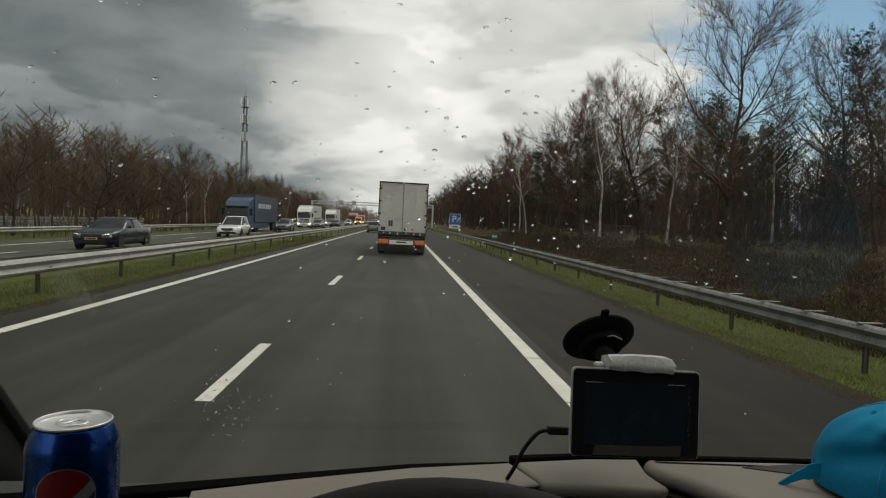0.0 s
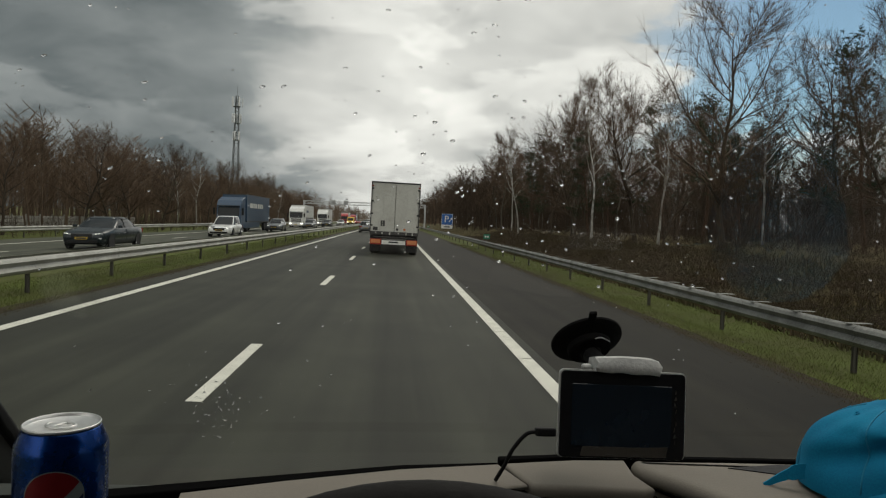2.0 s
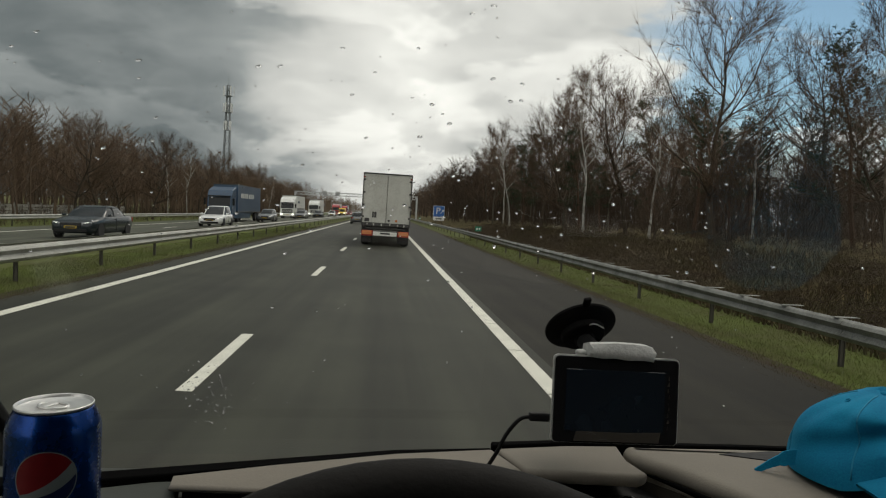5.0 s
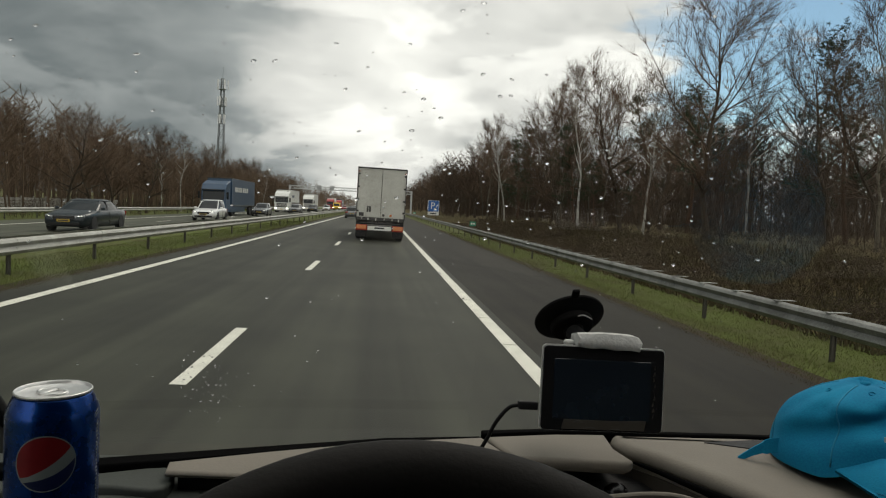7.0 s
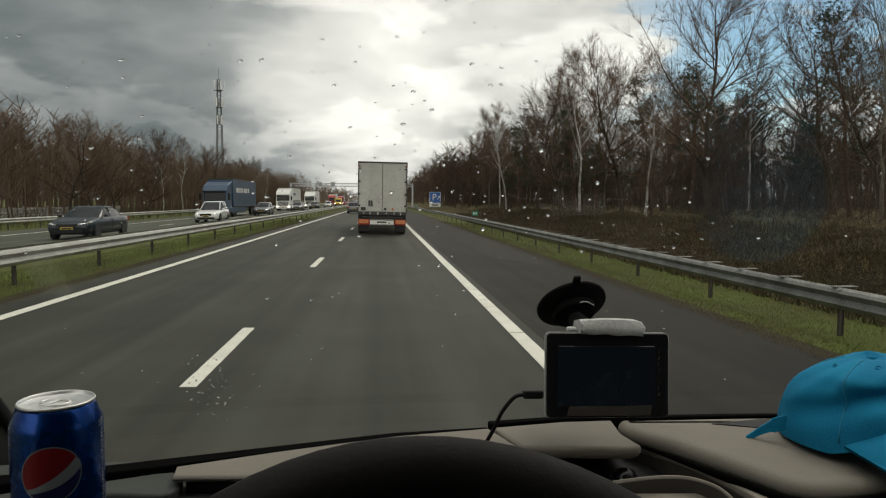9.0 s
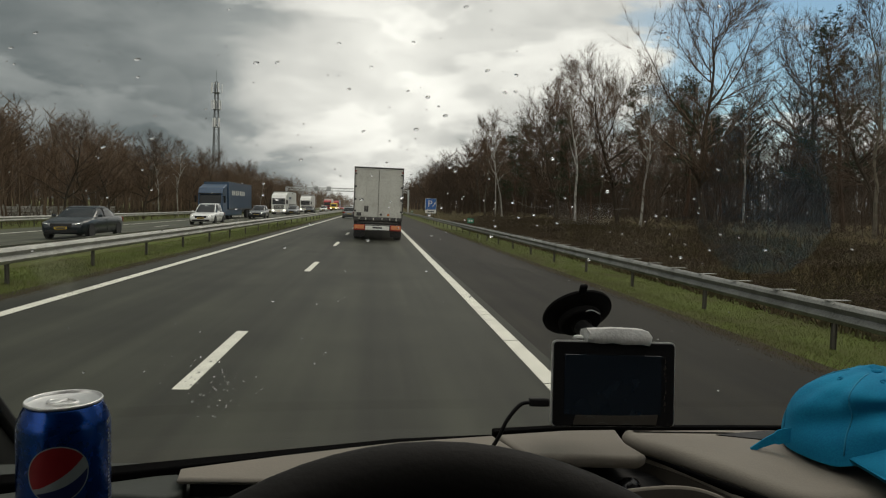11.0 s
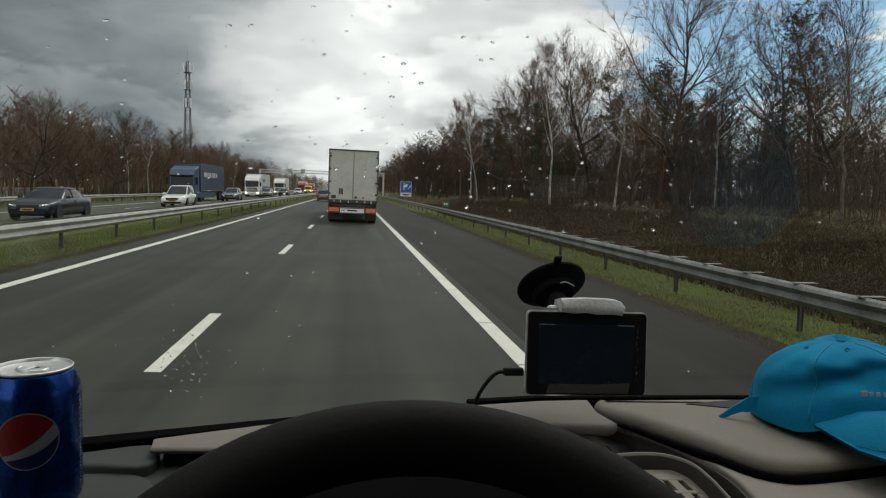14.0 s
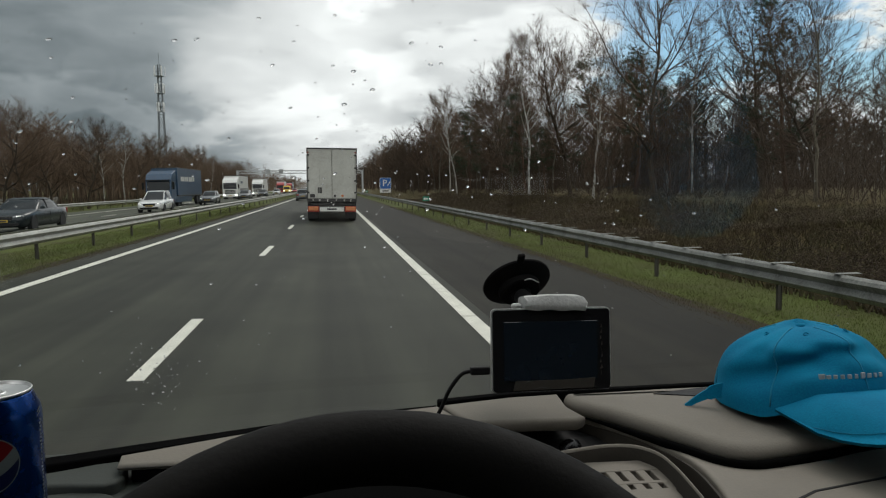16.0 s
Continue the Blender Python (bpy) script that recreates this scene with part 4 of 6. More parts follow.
part("foam_rag", box(-0.041, -0.030, 0.001, 0.010, 0.0432, 0.0490, 0.003, 2), "foam", nav, "torn scrap of foam")
part("plug", box(-0.086, -0.0650, 0.001, 0.010, -0.0250, -0.0165, 0.002, 2), "black", nav, "black cable plug")
part("cable", tube(smooth_path([(-0.084, 0.005, -0.0205), (-0.095, 0.006, -0.024), (-0.107, 0.010, -0.040), (-0.114, 0.016, -0.058), (-0.120, 0.03, -0.076)], 6), 0.0021, 8), "black", nav, "thin black power cable", smooth=True)
part("mount_arm", tube([(0.004, 0.014, 0.030), (0.0, 0.055, 0.040), (-0.008, 0.085, 0.052)], 0.010, 10), "black", nav, smooth=True)
cup_m = pose(-0.0072, 0.100, 0.0625, -39, -11, -3)
cup = part("suction_cup", moved(lathe([(0.040, 0.010), (0.0418, 0.008), (0.0412, 0.0055), (0.037, 0.003), (0.030, 0.000), (0.0255, -0.0015), (0.0250, -0.008), (0.023, -0.0095), (0.012, -0.0105), (0.011, -0.020), (0.006, -0.022)], 48), cup_m), "cup", nav, "black rubber suction cup", smooth=False)
part("cup_tab", moved(box(-0.0045, 0.0045, -0.053, -0.038, 0.004, 0.009, 0.002, 2), cup_m @ pose(0, 0, 0, 0, 0, 4)), "cup", nav)
# highlight along the cup's lever, modelled as a thin silver line
part("lever_glint", moved(tube(smooth_path([(-0.004, -0.0205, -0.0085), (0.010, -0.0235, -0.0085), (0.0215, -0.0130, -0.0085)], 5), 0.0007, 6), cup_m), "silver", nav, "pale line drawn as a highlight on the suction cup", smooth=True)

# ---- baseball cap ----
cap = thing("baseball_cap", pose(0.530, 0.662, 1.535, -11, 0, 3), "bright blue cotton baseball cap lying on the dashboard", "cap")
NA, NR = 96, 30


def crown_point(a, s):
    """The crown at turn a (0 is the front, -y) and s from the base (0) to the top (1)."""
    a = math.remainder(a, 2 * math.pi)
    lift = math.sin(s * math.pi / 2)
    r = 0.0945 * math.cos(s * math.pi / 2) ** 1.0
    front = 0.5 + 0.5 * math.cos(a)
    fold = 0.0045 * math.sin(3 * a + 1.1) * math.sin(s * math.pi) + 0.003 * math.sin(7 * a + 4 * s) * math.sin(s * math.pi)
    dent = -0.006 * math.exp(-((a - 0.5) ** 2 / 0.5 + (s - 0.38) ** 2 / 0.02))
    crease = -0.0165 * math.exp(-((s - 0.33 - 0.13 * (a + 0.6)) / 0.085) ** 2) * math.exp(-((a + 0.85) / 0.75) ** 2)
    bulge = 0.005 * math.exp(-((s - 0.55) / 0.12) ** 2) * math.exp(-((a + 0.4) / 0.9) ** 2)
    seam = -0.0012 * max(0, 1 - abs(math.sin(3 * a)) * 14) * (s > 0.05)
    wrinkle = 0.0022 * math.sin(26 * s + 5.0 * a) * math.exp(-((a + 0.5) / 0.8) ** 2) * math.exp(-((s - 0.36) / 0.2) ** 2) + 0.0016 * math.sin(13 * a - 9 * s) * math.sin(s * math.pi) ** 2
    r += fold + dent + seam + crease + bulge + wrinkle
    z = 0.077 * lift * (1 - 0.06 * math.cos(a + 0.4))
    hem = (1 - s) ** 5 * (0.014 + 0.016 * math.cos(a)) * (0.3 + 0.7 * min(1.0, max(0.0, (abs(a) - 0.55) / 0.6)))
    z -= hem
    return Vector((r * math.sin(a) * 0.98, -r * math.cos(a) * (0.93 if math.cos(a) > 0 else 1.10), z + 0.002 + 0.006 * front * (1 - s)))


bm = bmesh.new()
rows = [[bm.verts.new(crown_point(2 * math.pi * i / NA, j / NR)) for i in range(NA)] for j in range(NR)]
top = bm.verts.new(crown_point(0, 0.9999))
for a, b in zip(rows, rows[1:]):
    for i in range(NA):
        bm.faces.new((a[i], a[(i + 1) % NA], b[(i + 1) % NA], b[i]))
for i in range(NA):
    bm.faces.new((rows[-1][i], rows[-1][(i + 1) % NA], top))
crown = part("crown", bm, "cloth", cap, "blue cotton crown with sewn panels", smooth=True)
for k in range(6):
    a = math.pi * k / 3
    part("seam", tube([crown_point(a, s / 20) * 1.005 for s in range(1, 18)], 0.0008, 5), "cloth_stitch", crown, smooth=True)
for k in range(6):  # sewn eyelets
    e = crown_point(math.pi * (k + 0.5) / 3, 0.68)
    n = Vector((e.x, e.y, e.z * 0.9)).normalized()
    m = Matrix.Translation(e + n * 0.0006) @ n.to_track_quat("Z", "Y").to_matrix().to_4x4()
    part("eyelet", moved(tube([(0.0028 * math.cos(2 * math.pi * i / 12), 0.0028 * math.sin(2 * math.pi * i / 12), 0) for i in range(12)], 0.0006, 5, True), m), "cloth", crown, smooth=True)
part("button", moved(lathe([(0.0075, 0.0), (0.0075, 0.002), (0.005, 0.0045), (0.001, 0.005)], 16), Matrix.Translation(top_point := crown_point(0, 0.9999)) @ pose(0, 0, -0.001)), "cloth", crown, smooth=True)
bm = bmesh.new()
grid = []
for i in range(25):
    u = i / 24 * 2 - 1
    a = u * 0.95
    base = crown_point(a, 0.02)
    row = []
    for j in range(9):
        s = j / 8
        reach = 0.108 * math.sqrt(max(0.0, 1 - (abs(u) ** 2.4))) + 0.002
        droop = (-0.030 * s * s - 0.012 * (u * u) * s) * reach / 0.098
        row.append((base.x * (1 + 0.08 * s), base.y - reach * s, base.z + 0.006 * (1 - u * u) + droop + 0.004))
    grid.append(row)
sides = []
for dz in (0.0, -0.0025):
    vs = [[bm.verts.new((x, y, z + dz)) for x, y, z in row] for row in grid]
    sides.append([q[8] for q in vs])
    for a, b in zip(vs, vs[1:]):
        for j in range(8):
            bm.faces.new((a[j], a[j + 1], b[j + 1], b[j]))
for i in range(24):
    bm.faces.new((sides[0][i], sides[0][i + 1], sides[1][i + 1], sides[1][i]))
part("bill", bm, "cloth", cap, "curved blue bill", smooth=True)
part("bill_stitching", tube([Vector(row[7]) + Vector((0, 0, 0.0004)) for row in grid[1:-1]], 0.00035, 5), "cloth_stitch", cap, smooth=True)
bm = bmesh.new()
ribbon = []
for q, h in zip(smooth_path([(-0.085, 0.022, 0.009), (-0.097, 0.027, 0.007), (-0.111, 0.033, 0.001), (-0.127, 0.038, -0.008)], 4), [0.0075] * 6 + [0.0055, 0.005, 0.0045, 0.004, 0.0035, 0.003, 0.0025]):
    ribbon.append([bm.verts.new(q + Vector((0.0, d, e * h))) for d, e in ((-0.001, -1), (-0.001, 1), (0.001, 1), (0.001, -1))])
for a, b in zip(ribbon, ribbon[1:]):
    for i in range(4):
        bm.faces.new((a[i], a[(i + 1) % 4], b[(i + 1) % 4], b[i]))
bm.faces.new(ribbon[-1])
bmesh.ops.recalc_face_normals(bm, faces=bm.faces)
part("strap", bm, "cloth", cap, "adjusting strap")
# unreadable embroidered mark as bars
for k, wdt in enumerate((0.010, 0.007, 0.006, 0.006, 0.007, 0.005, 0.010, 0.008, 0.006, 0.007)):
    a = -0.47 + 0.074 * k
    p, q = crown_point(a, 0.20), crown_point(a + 0.01, 0.20)
    d = (q - p).normalized()
    nrm = Vector((d.y, -d.x, 0))
    m = Matrix.Translation(p + nrm * 0.0006) @ Matrix.Rotation(math.atan2(d.y, d.x), 4, "Z")
    part("embroidery_bar", moved(box(-wdt / 2 * 0.62, wdt / 2 * 0.62, -0.0007, 0.0007, -0.0026, 0.0020 if k not in (0, 6) else 0.0034, 0.0005, 1), m), "thread", cap)

# ---- vehicles ----
def wheel_parts(parent, x, y, r, w, n=24):
    t = part("tyre", moved(lathe([(r * 0.6, -w / 2), (r * 0.93, -w / 2), (r, -w * 0.36), (r, w * 0.36), (r * 0.93, w / 2), (r * 0.6, w / 2)], n), pose(x, y, r, 0, 90, 0)), "tyre", parent, smooth=False)
    part("rim", moved(lathe([(r * 0.62, -w * 0.44), (r * 0.55, -w * 0.30), (r * 0.2, -w * 0.34), (r * 0.2, w * 0.34), (r * 0.55, w * 0.30), (r * 0.62, w * 0.44)], n), pose(x, y, r, 0, 90, 0)), "rim", t)


def trailer_rear():
    """The box trailer driven behind; its doors face -y."""
    t = thing("box_trailer", pose(0.02, 36.2, road_z(0) + 0.006, 0, 1.0, 0), "grey-white box trailer with closed rear doors and orange lamps", "lorry trailer")
    part("body", box(-1.255, 1.255, 0.03, 13.4, 1.12, 3.74, 0.01), "trailer", t, "grey-white trailer box")
    for s in (-1, 1):
        d = part("door", box(min(0.012 * s, 1.19 * s), max(0.012 * s, 1.19 * s), -0.035, 0.03, 1.20, 3.62, 0.012), "trailer", t, "grey-white rear door")
        for x in (0.62,):
            part("locking_bar", moved(cyl(0.007, 1.22, 3.60, 8), pose(s * x, -0.044, 0)), "trailer", d)
        for z in (1.45, 2.05, 2.7, 3.35):
            part("hinge", box(s * 1.19 - 0.06, s * 1.19 + 0.06, -0.05, -0.03, z, z + 0.09, 0.004, 1), "trailer_edge", d)
        part("corner_post", box(s * 1.250 - 0.022, s * 1.250 + 0.022, -0.03, 0.06, 1.10, 3.76, 0.006), "trailer_edge", t)
    for k in range(5):
        for s in (-1, 1):
            part("marker_tape", box(s * 1.262 - 0.014, s * 1.262 + 0.014, -0.036, -0.028, 1.42 + 0.5 * k, 1.48 + 0.5 * k), "plate", t, "small white marker tape")
    part("door_seam", box(-0.007, 0.007, -0.038, -0.02, 1.20, 3.62), "post", t)
    part("roof_edge", box(-1.275, 1.275, -0.05, 0.10, 3.685, 3.765, 0.015), "trailer_edge", t, "dark roof edge")
    part("door_header", box(-1.228, 1.228, -0.042, 0.02, 3.630, 3.683, 0.006, 1), "trailer", t, "pale strip over the doors")
    part("side_curtain", box(1.256, 1.272, 0.08, 13.3, 1.1, 3.7), "trailer_edge", t)
    part("side_curtain", box(-1.272, -1.256, 0.08, 13.3, 1.1, 3.7), "trailer_edge", t)
    part("sill", box(-1.26, 1.26, -0.05, 0.06, 1.02, 1.19, 0.015), "trailer_edge", t, "dark steel sill")
    # stickers on the doors
    part("sticker", box(-0.72, -0.50, -0.041, -0.034, 1.46, 1.76), "trailer_edge", t, "dark square sticker")
    for x in (0.15, 0.53):
        part("sticker", moved(lathe([(0.065, 0), (0.065, 0.006)], 20), pose(x, -0.036, 1.33, 90, 0, 0)), "lamp_orange" if x > 0.3 else "trailer_edge", t, "round sticker")
    part("sticker", box(-1.10, -0.86, -0.041, -0.034, 1.24, 1.42), "trailer_edge", t)
    # latches, dirt rail and dents along the sill
    for x in (-0.95, -0.62, -0.22, 0.22, 0.62, 0.95):
        part("latch", box(x - 0.035, x + 0.035, -0.065, -0.045, 1.05 + 0.03 * math.sin(5 * x), 1.17, 0.006, 1), "steel_old", t, "worn steel door latch")
    part("step_bar", moved(cyl(0.03, -1.05, 1.05, 10), pose(0, -0.03, 0.90, 0, 90, 0)), "trailer_edge", t)
    # bumper, lamps, plate
    part("bumper", box(-1.20, 1.20, 0.0, 0.12, 0.50, 0.78, 0.02), "trailer_edge", t, "dark underrun bar")
    for s in (-1, 1):
        l = part("rear_lamp", box(min(s * 0.64, s * 1.23), max(s * 0.64, s * 1.23), -0.06, 0.02, 0.50, 0.80, 0.02), "lamp_red", t, "red rear lamp cluster")
        part("reflector", box(min(s * 0.70, s * 1.19), max(s * 0.70, s * 1.19), -0.072, -0.055, 0.58, 0.775, 0.005), "lamp_orange", l, "orange lamp")
        part("mudflap", box(min(s * 0.66, s * 1.24), max(s * 0.66, s * 1.24), 0.34, 0.36, 0.16, 1.0, 0.004), "tyre", t)
        part("marker_lamp", box(s * 1.20 - 0.05, s * 1.20 + 0.05, -0.06, -0.03, 3.50, 3.56, 0.006), "lamp_red", t)
    part("plate_panel", box(-0.62, 0.60, -0.055, 0.0, 0.53, 0.74, 0.01), "plate", t, "white plate with unreadable print")
    part("plate_print", box(-0.26, 0.24, -0.062, -0.054, 0.61, 0.69, 0.003), "ink", t)
    part("underframe", join(box(-0.55, -0.40, 0.1, 12.5, 0.85, 1.1), box(0.40, 0.55, 0.1, 12.5, 0.85, 1.1), box(-1.2, 1.2, 0.4, 0.6, 0.8, 1.06)), "trailer_edge", t)
    for y in (1.3, 2.6, 3.9):
        for s in (-1, 1):
            wheel_parts(t, s * 1.06, y, 0.50, 0.34)
    part("tractor_cab", box(-1.24, 1.24, 14.0, 16.2, 0.5, 3.6, 0.08), "white_paint", t)
    for s in (-1, 1):
        wheel_parts(t, s * 1.04, 15.4, 0.50, 0.30)
        wheel_parts(t, s * 1.04, 12.2, 0.50, 0.34)
    return t


trailer_rear()


def car(name, m, paint, label, length=4.5, width=1.80, height=1.46, estate=0.0, lit=True):
    """A passenger car whose nose points to -y. estate: 0 for a saloon's tail, 1 for a steep one."""
    c = thing(name, m, label, "car", "cars on the motorway")
    L, W, H = length / 2, width / 2, height
    stations = [(-L, 0.70, 0.40, 0.60), (-L + 0.05, 0.83, 0.27, 0.68), (-L + 0.30, 0.94, 0.21, 0.77), (-L + 0.80, 0.99, 0.20, 0.85), (-L + 1.20, 1.0, 0.20, 0.92), (0.0, 1.0, 0.20, 0.95), (L - 0.9, 1.0, 0.20, 0.97), (L - 0.35, 0.96, 0.23, 0.96), (L - 0.06, 0.87, 0.30, 0.90), (L, 0.76, 0.42, 0.78)]
    bm = bmesh.new()
    rings = []
    for y, w, zb, zt in stations:
        half = [(0.0, zb), (0.86 * w, zb), (0.975 * w, zb + 0.10), (w, zb + 0.5 * (zt - zb)), (0.985 * w, zt - 0.10), (0.93 * w, zt - 0.025), (0.66 * w, zt + 0.008), (0.0, zt + 0.02)]
        rings.append([bm.verts.new((W * p, y, q)) for p, q in half] + [bm.verts.new((-W * p, y, q)) for p, q in half[-2:0:-1]])
    for p, q in zip(rings, rings[1:]):
        for i in range(len(p)):
            bm.faces.new((p[i], p[(i + 1) % len(p)], q[(i + 1) % len(p)], q[i]))
    bm.faces.new(rings[0][::-1])
    bm.faces.new(rings[-1])
    bmesh.ops.recalc_face_normals(bm, faces=bm.faces)
    body = part("body", bm, paint, c, smooth=True)
    tail = 1 - estate
    levels = [(0.90, 0.90, -L + 1.22, L - 0.14 - 0.42 * tail), (0.90 + 0.5 * (H - 0.9), 0.82, -L + 1.75, L - 0.26 - 0.80 * tail), (H - 0.08, 0.735, -L + 2.18, L - 0.40 - 1.10 * tail), (H - 0.025, 0.68, -L + 2.36, L - 0.52 - 1.20 * tail), (H, 0.50, -L + 2.62, L - 0.80 - 1.25 * tail)]

    def hoops(rows):
        out = bmesh.new()
        made = []
        for z, w, y0, y1 in rows:
            hoop = []
            for k in range(28):
                a = 2 * math.pi * (k + 0.5) / 28
                ca, sa = math.cos(a), math.sin(a)
                hoop.append(out.verts.new((W * w * math.copysign(abs(ca) ** 0.36, ca), (y0 + y1) / 2 + (y1 - y0) / 2 * math.copysign(abs(sa) ** 0.36, sa), z)))
            made.append(hoop)
        for p, q in zip(made, made[1:]):
            for i in range(28):
                out.faces.new((p[i], p[(i + 1) % 28], q[(i + 1) % 28], q[i]))
        out.faces.new(made[-1])
        bmesh.ops.recalc_face_normals(out, faces=out.faces)
        return out
    part("cabin_glass", hoops(levels[:3]), "car_glass", c, "dark tinted windows", smooth=True)
    part("roof", hoops([(z, w * 1.015, y0 - 0.01, y1 + 0.01) for z, w, y0, y1 in levels[2:]]), paint, c, smooth=True)

    def corner(level, front):
        z, w, y0, y1 = level
        return (W * w * 0.885, (y0 + y1) / 2 + (y1 - y0) / 2 * (-0.885 if front else 0.885), z)
    for s in (-1, 1):
        for front in (True, False):
            part("pillar", tube([(s * x, y, z) for x, y, z in (corner(k, front) for k in levels[:3])], 0.034, 6), paint, c)
        part("pillar", tube([(s * W * 0.905, 0.12, 0.90), (s * W * 0.825, 0.12, 0.90 + 0.5 * (H - 0.9)), (s * W * 0.745, 0.10, H - 0.07)], 0.026, 6), "black_gloss", c)
        part("door_handle", box(s * W * 0.985 - 0.02, s * W * 0.985 + 0.02, -0.10, 0.08, 0.80, 0.825, 0.006, 1), paint, c)
        part("door_seam", box(s * W * 0.996 - 0.006, s * W * 0.996 + 0.006, 0.11, 0.122, 0.30, 0.86), "black", c)
        lamp = part("headlamp", moved(box(-0.20, 0.20, -0.05, 0.06, -0.055, 0.05, 0.025, 2), pose(s * W * 0.66, -L + 0.12, 0.65, 0, -6 * s, 26 * s)), "lamp_clear", c)
        part("bulb", moved(box(-0.085, 0.085, -0.058, -0.045, -0.03, 0.03, 0.006, 1), pose(s * W * 0.67, -L + 0.12, 0.65, 0, -6 * s, 26 * s)), "headlamp" if lit else "lamp_clear", lamp)
        part("rear_lamp", moved(box(-0.17, 0.17, -0.05, 0.05, -0.10, 0.10, 0.03, 2), pose(s * W * 0.74, L - 0.06, 0.80, 0, 0, -16 * s)), "lamp_red", c)
        part("mirror", box(s * (W + 0.05) - 0.09, s * (W + 0.05) + 0.09, -L + 1.60, -L + 1.72, 0.93, 1.05, 0.03, 2), paint, c)
        for y in (-L + 0.86, L - 0.92):
            part("wheel_arch", moved(lathe([(0.345, -0.02), (0.352, 0.0), (0.345, 0.02)], 20), pose(s * (W - 0.018), y, 0.335, 0, 90, 0)), "black", c)
            wheel_parts(c, s * (W - 0.095), y, 0.33, 0.21, 18)
    part("grille", box(-W * 0.46, W * 0.46, -L - 0.012, -L + 0.05, 0.50, 0.68, 0.02, 2), "black_gloss", c)
    part("bumper_intake", box(-W * 0.7, W * 0.7, -L - 0.015, -L + 0.1, 0.27, 0.40, 0.02, 2), "black", c)
    part("number_plate", box(-0.26, 0.26, -L - 0.03, -L - 0.01, 0.43, 0.54, 0.004, 1), "plate_yellow", c)
    part("number_plate", box(-0.26, 0.26, L - 0.01, L + 0.015, 0.56, 0.67, 0.004, 1), "plate_yellow", c)
    for y in (-L - 0.034, L + 0.017):
        part("plate_print", box(-0.2, 0.2, min(y, y + 0.004), max(y, y + 0.004), 0.455 if y < 0 else 0.585, 0.515 if y < 0 else 0.645), "ink", c)
    return c


def lorry(name, m, cab_paint, box_paint, label, length=11.5, stripe=None, lit=True):
    """An articulated lorry, cab towards -y."""
    t = thing(name, m, label, "lorry", "lorries on the motorway")
    side = [(0.0, 0.45), (0.0, 1.55), (0.16, 2.75), (0.55, 3.25), (2.25, 3.65), (2.25, 0.55), (1.9, 0.42)]
    cab = part("cab", prism(side, -1.22, 1.22, 0.07, 2, axis="x"), cab_paint, t)
    part("windscreen", moved(box(-1.06, 1.06, -0.02, 0.03, -0.44, 0.44, 0.05, 2), pose(0, 0.05, 2.10, -7.5, 0, 0)), "car_glass", cab)
    part("sun_visor", moved(box(-1.10, 1.10, -0.20, 0.02, -0.05, 0.05, 0.02, 1), pose(0, 0.06, 2.66, 12, 0, 0)), "car_glass", cab)
    part("grille", box(-0.86, 0.86, -0.03, 0.05, 0.86, 1.52, 0.03, 2), "black_gloss", cab)
    for z in (1.0, 1.16, 1.32):
        part("grille_slat", box(-0.80, 0.80, -0.05, 0.0, z, z + 0.05, 0.008, 1), cab_paint, cab)
    part("bumper", box(-1.24, 1.24, -0.08, 0.3, 0.32, 0.78, 0.05, 2), cab_paint, cab)
    part("number_plate", box(-0.26, 0.26, -0.10, -0.07, 0.48, 0.60, 0.004, 1), "plate_yellow", cab)
    for s in (-1, 1):
        part("headlamp", box(s * 0.95 - 0.19, s * 0.95 + 0.19, -0.10, 0.0, 0.56, 0.76, 0.03, 2), "headlamp" if lit else "lamp_clear", cab)
        mr = part("mirror", box(s * 1.42 - 0.10, s * 1.42 + 0.10, -0.10, 0.06, 1.75, 2.45, 0.04, 2), "black", cab)
        part("mirror_arm", tube([(s * 1.2, 0.1, 2.35), (s * 1.42, 0.0, 2.40)], 0.02, 6), "black", mr)
        part("side_window", box(s * 1.225 - 0.012, s * 1.225 + 0.012, 0.45, 1.30, 1.72, 2.42, 0.005, 1), "car_glass", cab)
        part("side_skirt", box(s * 1.20 - 0.03, s * 1.20 + 0.03, 1.9, length * 0.62, 0.40, 1.0, 0.02, 1), cab_paint, t)
        for y in (0.95, 3.3, length - 2.6, length - 1.3):
            wheel_parts(t, s * 1.05, y, 0.49, 0.32, 20)
    b = part("load_box", box(-1.26, 1.26, 2.75, length, 1.10, 3.92, 0.03, 2), box_paint, t)
    part("top_rail", box(-1.28, 1.28, 2.72, length, 3.88, 3.96, 0.02, 1), "trailer_edge", b)
    part("bottom_rail", box(-1.28, 1.28, 2.74, length, 1.04, 1.14, 0.02, 1), "trailer_edge", b)
    if stripe:
        part("print_band", box(1.262, 1.270, 3.3, length - 0.8, 1.16, 1.75), stripe, b)
        part("print_bar", box(1.262, 1.272, 4.0, 7.0, 2.6, 3.0), "blue_paint" if stripe != "blue_paint" else "plate", b, "bar of unreadable print")
    if box_paint == "blue_paint" and not stripe:
        for k, w in enumerate((0.9, 0.7, 0.8, 0.6, 0.9, 0.7, 0.8)):
            part("print_bar", box(1.262, 1.270, 4.4 + 1.05 * k, 4.4 + 1.05 * k + w, 2.55, 3.05), "plate", b, "pale bar of print")
    part("chassis", box(-0.5, 0.5, 2.0, length - 0.2, 0.75, 1.05), "trailer_edge", t)
    return t


